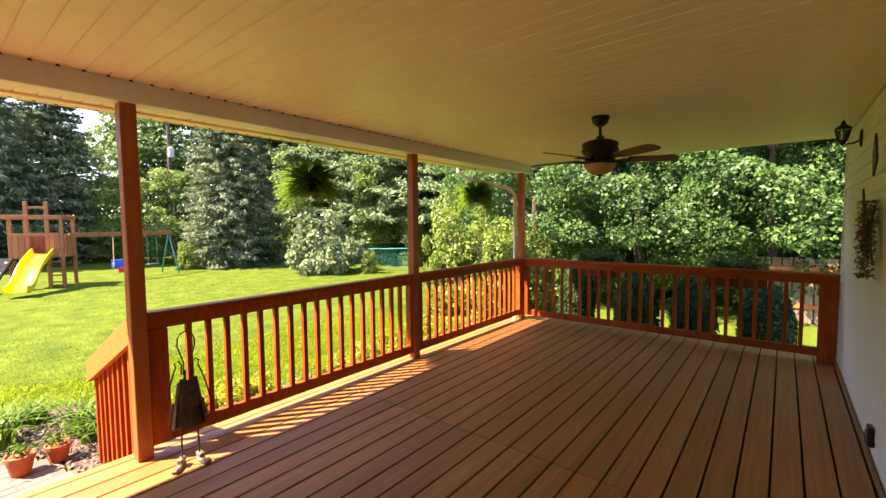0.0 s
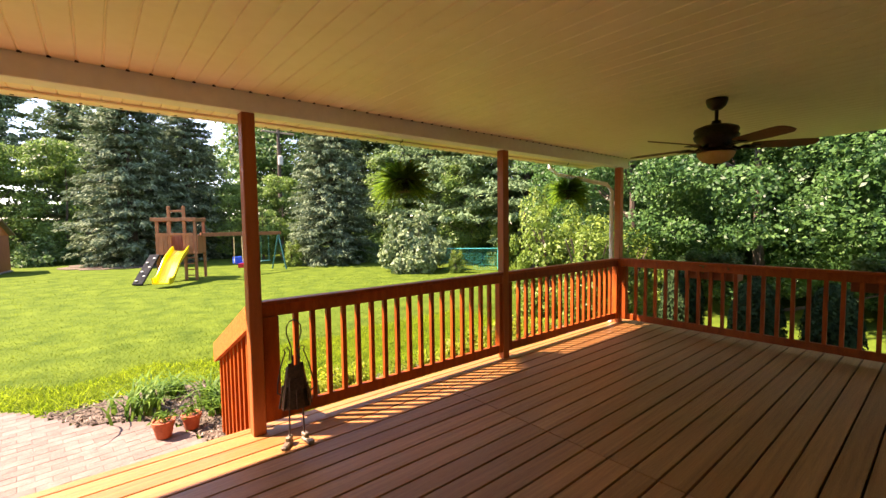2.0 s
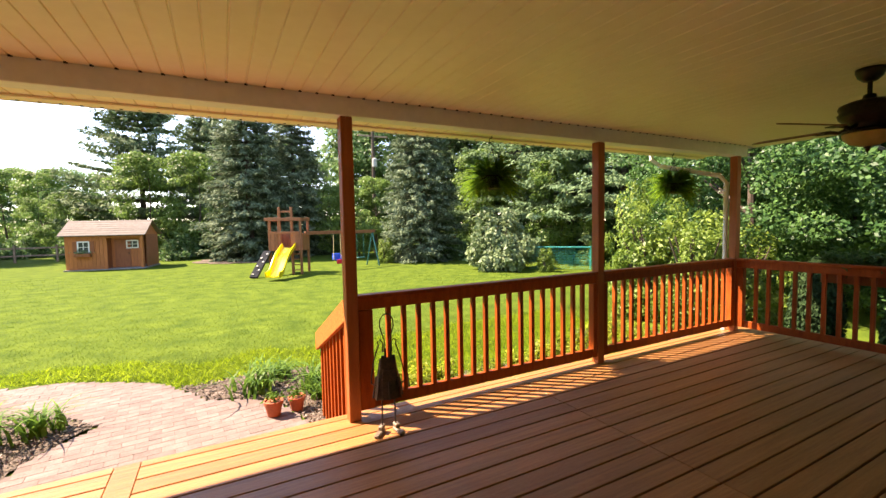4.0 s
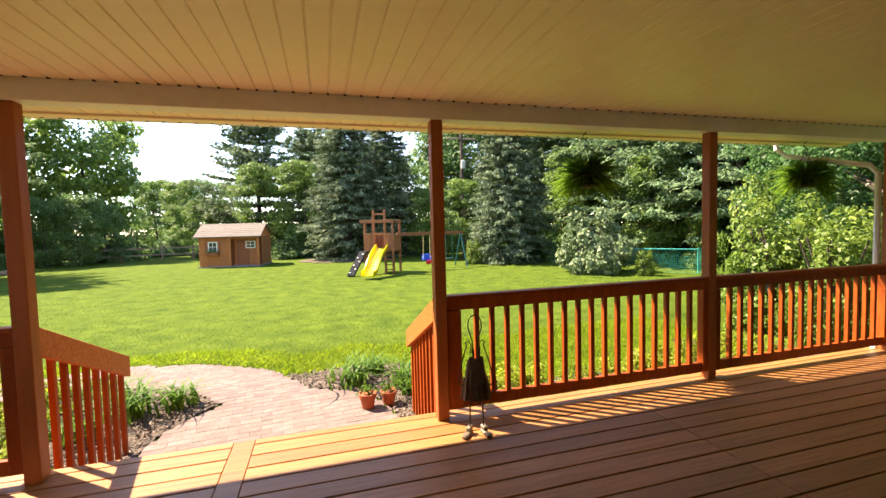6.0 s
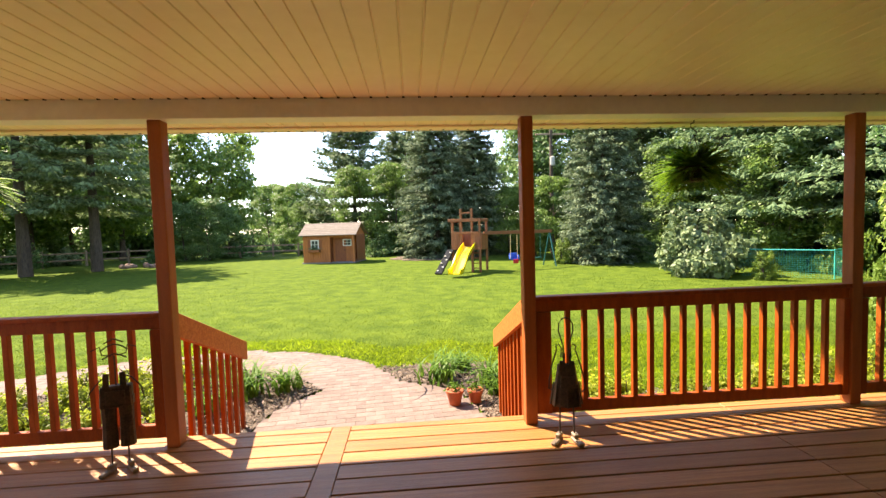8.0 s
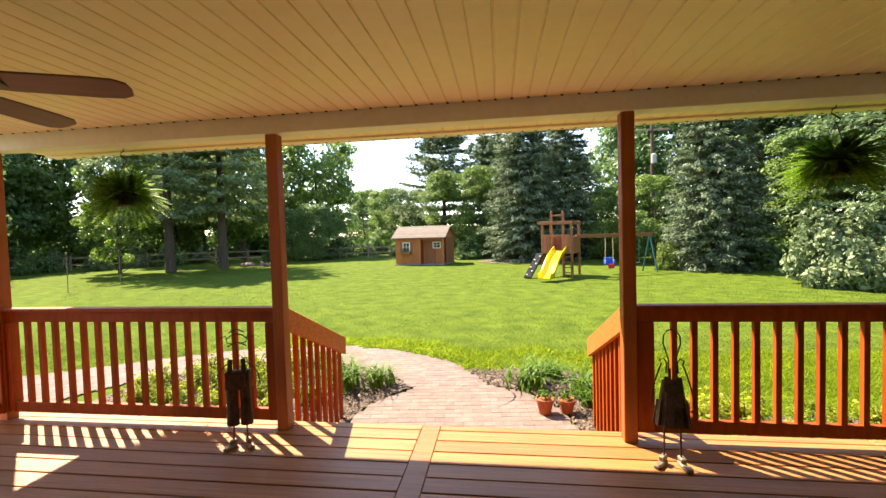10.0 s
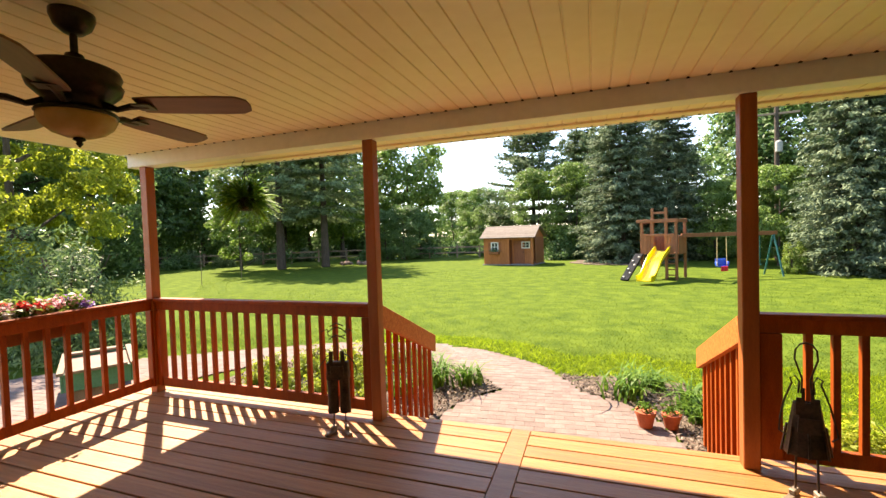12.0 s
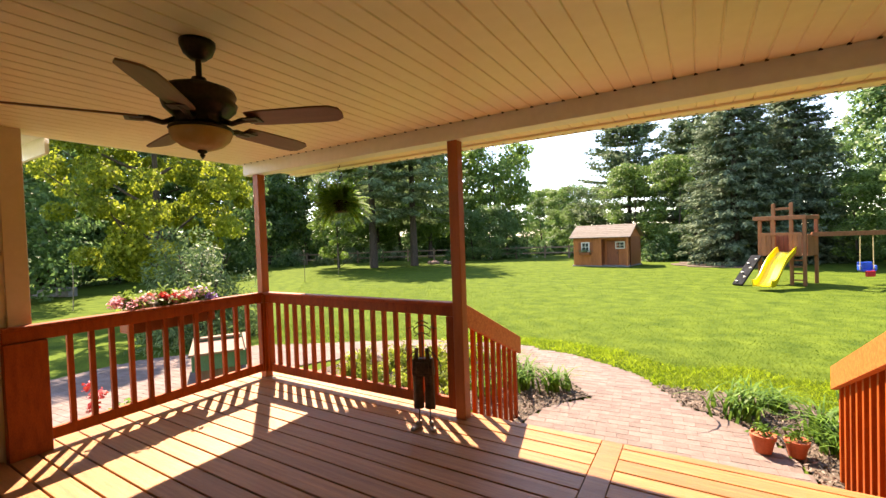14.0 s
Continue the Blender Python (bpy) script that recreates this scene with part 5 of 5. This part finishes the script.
copy_thing(lowl, at(52.3, 11.6, turn=40, s=0.72, sz=1.25))
copy_thing(lowl, at(63.5, 9.8, turn=200, s=0.8))
copy_thing(lowl, at(20.0, 22.5, turn=20, s=0.55))
copy_thing(lowl, at(41.5, 17.5, turn=20, s=0.4))
copy_thing(lowl, at(43.0, 21.5, turn=75, s=1.0))
copy_thing(lowl, at(47.5, 20.5, turn=310, s=0.95))

near = broadleaf("cherry_tree", 117, 6.8, 3.0, 0.5, 44000, 0.094, 0.056, M_LEAFR, "broad tree with glossy green leaves close to the porch end", 0.13, 150, low=True, clump=0.62)
put(near, pose(11.2, 2.6, G))
for i, (x, y, s) in enumerate([(11.8, 0.0, 1.0), (11.0, 5.3, 0.95), (12.4, -2.8, 1.0), (14.5, 1.2, 1.15), (14.0, 4.6, 1.1), (12.8, 7.6, 0.85), (15.0, -3.2, 1.1), (16.8, 2.8, 1.3), (17.2, -1.0, 1.3), (16.5, 6.2, 1.25), (12.6, -5.4, 1.1)]):
    copy_thing(near, pose(x, y, G, 0, 0, 65 * i) @ Matrix.Diagonal((s, s, s, 1)))

# columnar evergreens beyond the end railing
arb = thing("arborvitae", "dark columnar evergreen in a row beyond the end railing", "evergreen", group="evergreen row")
rng = np.random.default_rng(31)
n = 12000
t = rng.uniform(0.02, 1, n) ** 0.9
a = rng.uniform(0, 6.28, n)
rr = 0.34 * np.sqrt(np.clip(1 - (t * 1.02 - 0.25) ** 2 * 1.7, 0.03, 1)) * rng.uniform(0.55, 1.05, n)
p = np.c_[np.cos(a) * rr, np.sin(a) * rr, t * 1.72]
out = np.c_[np.cos(a), np.sin(a), 0.4 + 0 * a]
lv = new("crown", raw_mesh("crown", leaves(rng, p, out, 0.085, 0.036, 0.4, np.tile([0, 0, 1.0], (n, 1))), 4, M_ARB))
lv.parent = arb
part("trunk", tube(bmesh.new(), [(0, 0, 0), (0, 0, 1.2)], [0.05, 0.02], 7), M_BARK, arb)
for i, (az, d) in enumerate([(69.7, 8.6), (76.9, 8.2), (83.1, 8.1), (90.0, 8.1)]):
    m = at(az, d, turn=80 * i, s=1.0 + 0.06 * (i % 2), sz=0.80)
    put(arb, m) if i == 0 else copy_thing(arb, m)

# bark ring under the lawn spruce; its dark patch also paints the tree's shade
rng = np.random.default_rng(61)
c = at(3.3, 29.5).translation
bm = bmesh.new()
vs = [bm.verts.new((c.x + r * math.cos(a), c.y + r * math.sin(a), G + 0.03)) for a, r in zip(np.arange(40) * math.tau / 40, rng.uniform(2.9, 3.3, 40))]
bm.faces.new(vs)
ring = bmesh.ops.extrude_face_region(bm, geom=bm.faces[:])
for v in ring["geom"]:
    if isinstance(v, bmesh.types.BMVert):
        v.co.z -= 0.06
bmesh.ops.recalc_face_normals(bm, faces=bm.faces)
tagged(mesh_ob("mulch_shade_ring", bm, M_MULCH), "brown bark mulch and painted tree shade under the lawn spruce", "mulch", kind="structure")
# thin stakes on the side lawn
stake = thing("garden_stake", "thin pale metal stake standing in the lawn", "stake", pose(-19.16, 19.0, G), group="garden stakes")
part("rod", tube(bmesh.new(), [(0, 0, -0.05), (0.01, 0, 0.8), (0, 0.01, 1.6)], 0.015, 6), M_STEEL, stake)
part("cap", boxed(-0.035, 0.035, -0.035, 0.035, 1.6, 1.68, 0.01), M_STEEL, stake)
copy_thing(stake, pose(-18.2, 15.55, G, 0, 0, 30))
copy_thing(stake, pose(-18.5, 5.8, G, 0, 2, 80))

# left: the yellow-green tree and the pale bush by the patio
yel = broadleaf("honey_locust", 118, 7.0, 2.7, 0.8, 60000, 0.098, 0.058, M_LEAFY, "yellow-green feathery tree beside the patio", 0.12, 170, low=True, clump=0.46)
put(yel, at(-65.0, 17.0, turn=15, s=1.26, sz=1.48))
copy_thing(ash, at(-77.5, 24.0, turn=70, s=0.92))
for i, (az, d, s) in enumerate([(-52.5, 50.0, 1.05), (-40.0, 47.0, 1.0), (-33.0, 46.0, 1.0)]):
    copy_thing(big, at(az, d, turn=51 * i, s=s))
for i, (az, d, s) in enumerate([(-59, 36, 0.85), (-64, 34, 0.9), (-69, 33, 0.85), (-74, 31, 0.9), (-79, 30, 0.9)]):
    copy_thing(wood, at(az, d, turn=33 * i, s=s))
pal = shrub("willow_shrub", 119, 1.15, 2.2, 9500, 0.088, 0.028, M_WILLOW, "pale narrow-leaved shrub beside the patio", 34)
put(pal, at(-61.6, 10.8, s=1.18, sz=1.42))
lime = broadleaf("lime_tree", 141, 8.6, 2.2, 0.9, 13000, 0.17, 0.115, M_LEAF, "light green leafy tree on the lawn beside the pines", 0.09, 60, low=True, clump=0.8)
put(lime, at(-45.2, 35.0))

# ---- far fence, stones, pole ----
def rail_fence(name, pts, label):
    f = thing(name, label, "fence")
    for p0, p1 in zip(pts, pts[1:]):
        p0, p1 = Vector((*p0, G)), Vector((*p1, G))
        k = max(1, round((p1 - p0).length / 2.4))
        for i in range(k):
            q, r = p0 + (p1 - p0) * i / k, p0 + (p1 - p0) * (i + 1) / k
            part("fence_post", boxed(q.x - 0.06, q.x + 0.06, q.y - 0.06, q.y + 0.06, G - 0.02, G + 1.15, 0.01), M_FENCE, f)
            for z in (0.45, 0.95):
                part("fence_rail", beam_between(bmesh.new(), q + Vector((0, 0.08, z)), r + Vector((0, 0.08, z)), 0.04, 0.11, 0.008), M_FENCE, f)
    return f


rail_fence("rail_fence", [(-36, 25), (-24, 33), (-12, 37.5), (-1, 36.5), (7, 33)], "weathered wooden rail fence at the end of the lawn")
low = thing("stone_wall", "low pale stone wall beyond the side lawn", "wall", at(-75.5, 28, turn=12, sz=0.6))
for i in range(9):
    part("stone_block", boxed(-3.0 + i * 0.66, -2.36 + i * 0.66, -0.2, 0.2, 0, 0.62 + 0.03 * (i % 3), 0.03), M_STONE, low)
rng = np.random.default_rng(44)
pile = thing("stone_heap", "small heap of reddish stones at the foot of a tree", "stones", at(-31.6, 34.0))
for i in range(20):
    bm = bmesh.new()
    r = rng.uniform(0.10, 0.20)
    bmesh.ops.create_icosphere(bm, subdivisions=2, radius=r)
    for v in bm.verts:
        v.co *= 1 + 0.3 * noise.noise(v.co * 4 + Vector((i, 0, 0)))
    st = part("stone", bm, M_STONER, pile)
    st.matrix_local = pose(rng.uniform(-1.4, 1.4), rng.uniform(-0.5, 0.5), r * 0.55 + 0.02)
pole = thing("utility_pole", "wooden utility pole with a grey transformer among the trees", "utility pole", at(18.7, 31))
part("pole", tube(bmesh.new(), [(0, 0, 0), (0, 0, 9.0)], [0.15, 0.10], 10), M_BARK, pole)
part("transformer", lathe(bmesh.new(), [(0.15, 0), (0.17, 0.04), (0.17, 0.56), (0.12, 0.62), (0.03, 0.65)], 16, pose(0.0, -0.30, 6.15)), M_GREYW, pole, "grey transformer can")
part("crossarm", boxed(-1.1, 1.1, -0.06, 0.06, 8.3, 8.42, 0.01), M_FENCE, pole)
pf = thing("picket_fence", "short wooden fence beyond the evergreens", "fence", at(93.5, 11.0, turn=90))
for i in range(12):
    part("picket", boxed(-1.0 + i * 0.17, -0.85 + i * 0.17, -0.012, 0.012, 0, 1.30, 0.004), M_FENCE, pf)
for z in (0.3, 1.05):
    part("cross_rail", boxed(-1.0, 1.04, 0.013, 0.05, z, z + 0.08, 0.004), M_CEDAR, pf)

# ---- deck boards and path bricks ----
lens = {"a": (X0, SEAM - 0.075), "b": (SEAM + 0.075, BUTT - 0.002), "c": (BUTT + 0.002, X1)}
shared = {}
i = 0
y = YE
while y > YW + 0.02:
    w = BW if i else YE - 3.20
    w = min(w, y - YW - 0.002)
    for k, (xa, xb) in lens.items():
        off = 0.0
        key = (k, round(w, 3))
        if key not in shared:
            shared[key] = part("board", boxed(xa, xb, -w, 0, -BT, 0, 0.003), M_DECK, deck)
            shared[key].matrix_local = pose(0, y, 0)
        else:
            share("board", shared[key].data, deck, pose(0, y, random.uniform(-0.0012, 0.0006)))
    y = 3.19 - PITCH * i
    i += 1

path = thing("brick_path", "sunlit pinkish brick paver path curving from the steps", "path", kind="structure")
bricks = []
for r in range(-30, 140):
    for c in range(-50, 20):
        # running bond laid across the path
        x, y = c * 0.206 + (0.103 if r % 2 else 0), 3.9 + r * 0.106 - 3.0
        x, y = x * math.cos(0.10) - (y - 4) * math.sin(0.10), 4 + x * math.sin(0.10) + (y - 4) * math.cos(0.10)
        if on_path(x, y, -0.06) and y > (3.88 if -1.9 < x < 1.0 else -1.5):
            bricks.append((math.hypot(x + 0.6, y - 4.9), x, y))
bricks.sort()
bm = boxed(-0.1012, 0.1012, -0.0512, 0.0512, -0.02, 0.018, 0.002)
base = part("brick", bm, M_PAVER, path)
verts, faces = [v.co.copy() for v in base.data.vertices], [list(f.vertices) for f in base.data.polygons]
V, F = [], []
for i, (d, x, y) in enumerate(bricks):
    m = pose(x, y, G + 0.0065 + random.uniform(-0.0012, 0.0012), random.uniform(-0.4, 0.4), random.uniform(-0.4, 0.4), 5.7 + random.uniform(-1.5, 1.5))
    if i == 0:
        base.matrix_local = m
    elif i < 300:
        share("brick", base.data, path, m)
    else:
        o = len(V)
        V += [m @ v for v in verts]
        F += [[o + j for j in f] for f in faces]
me = bpy.data.meshes.new("far_bricks")
me.from_pydata(V, [], F)
me.materials.append(M_PAVER2)
far = tagged(new("far_bricks", me), kind="stuff")
far.parent = path
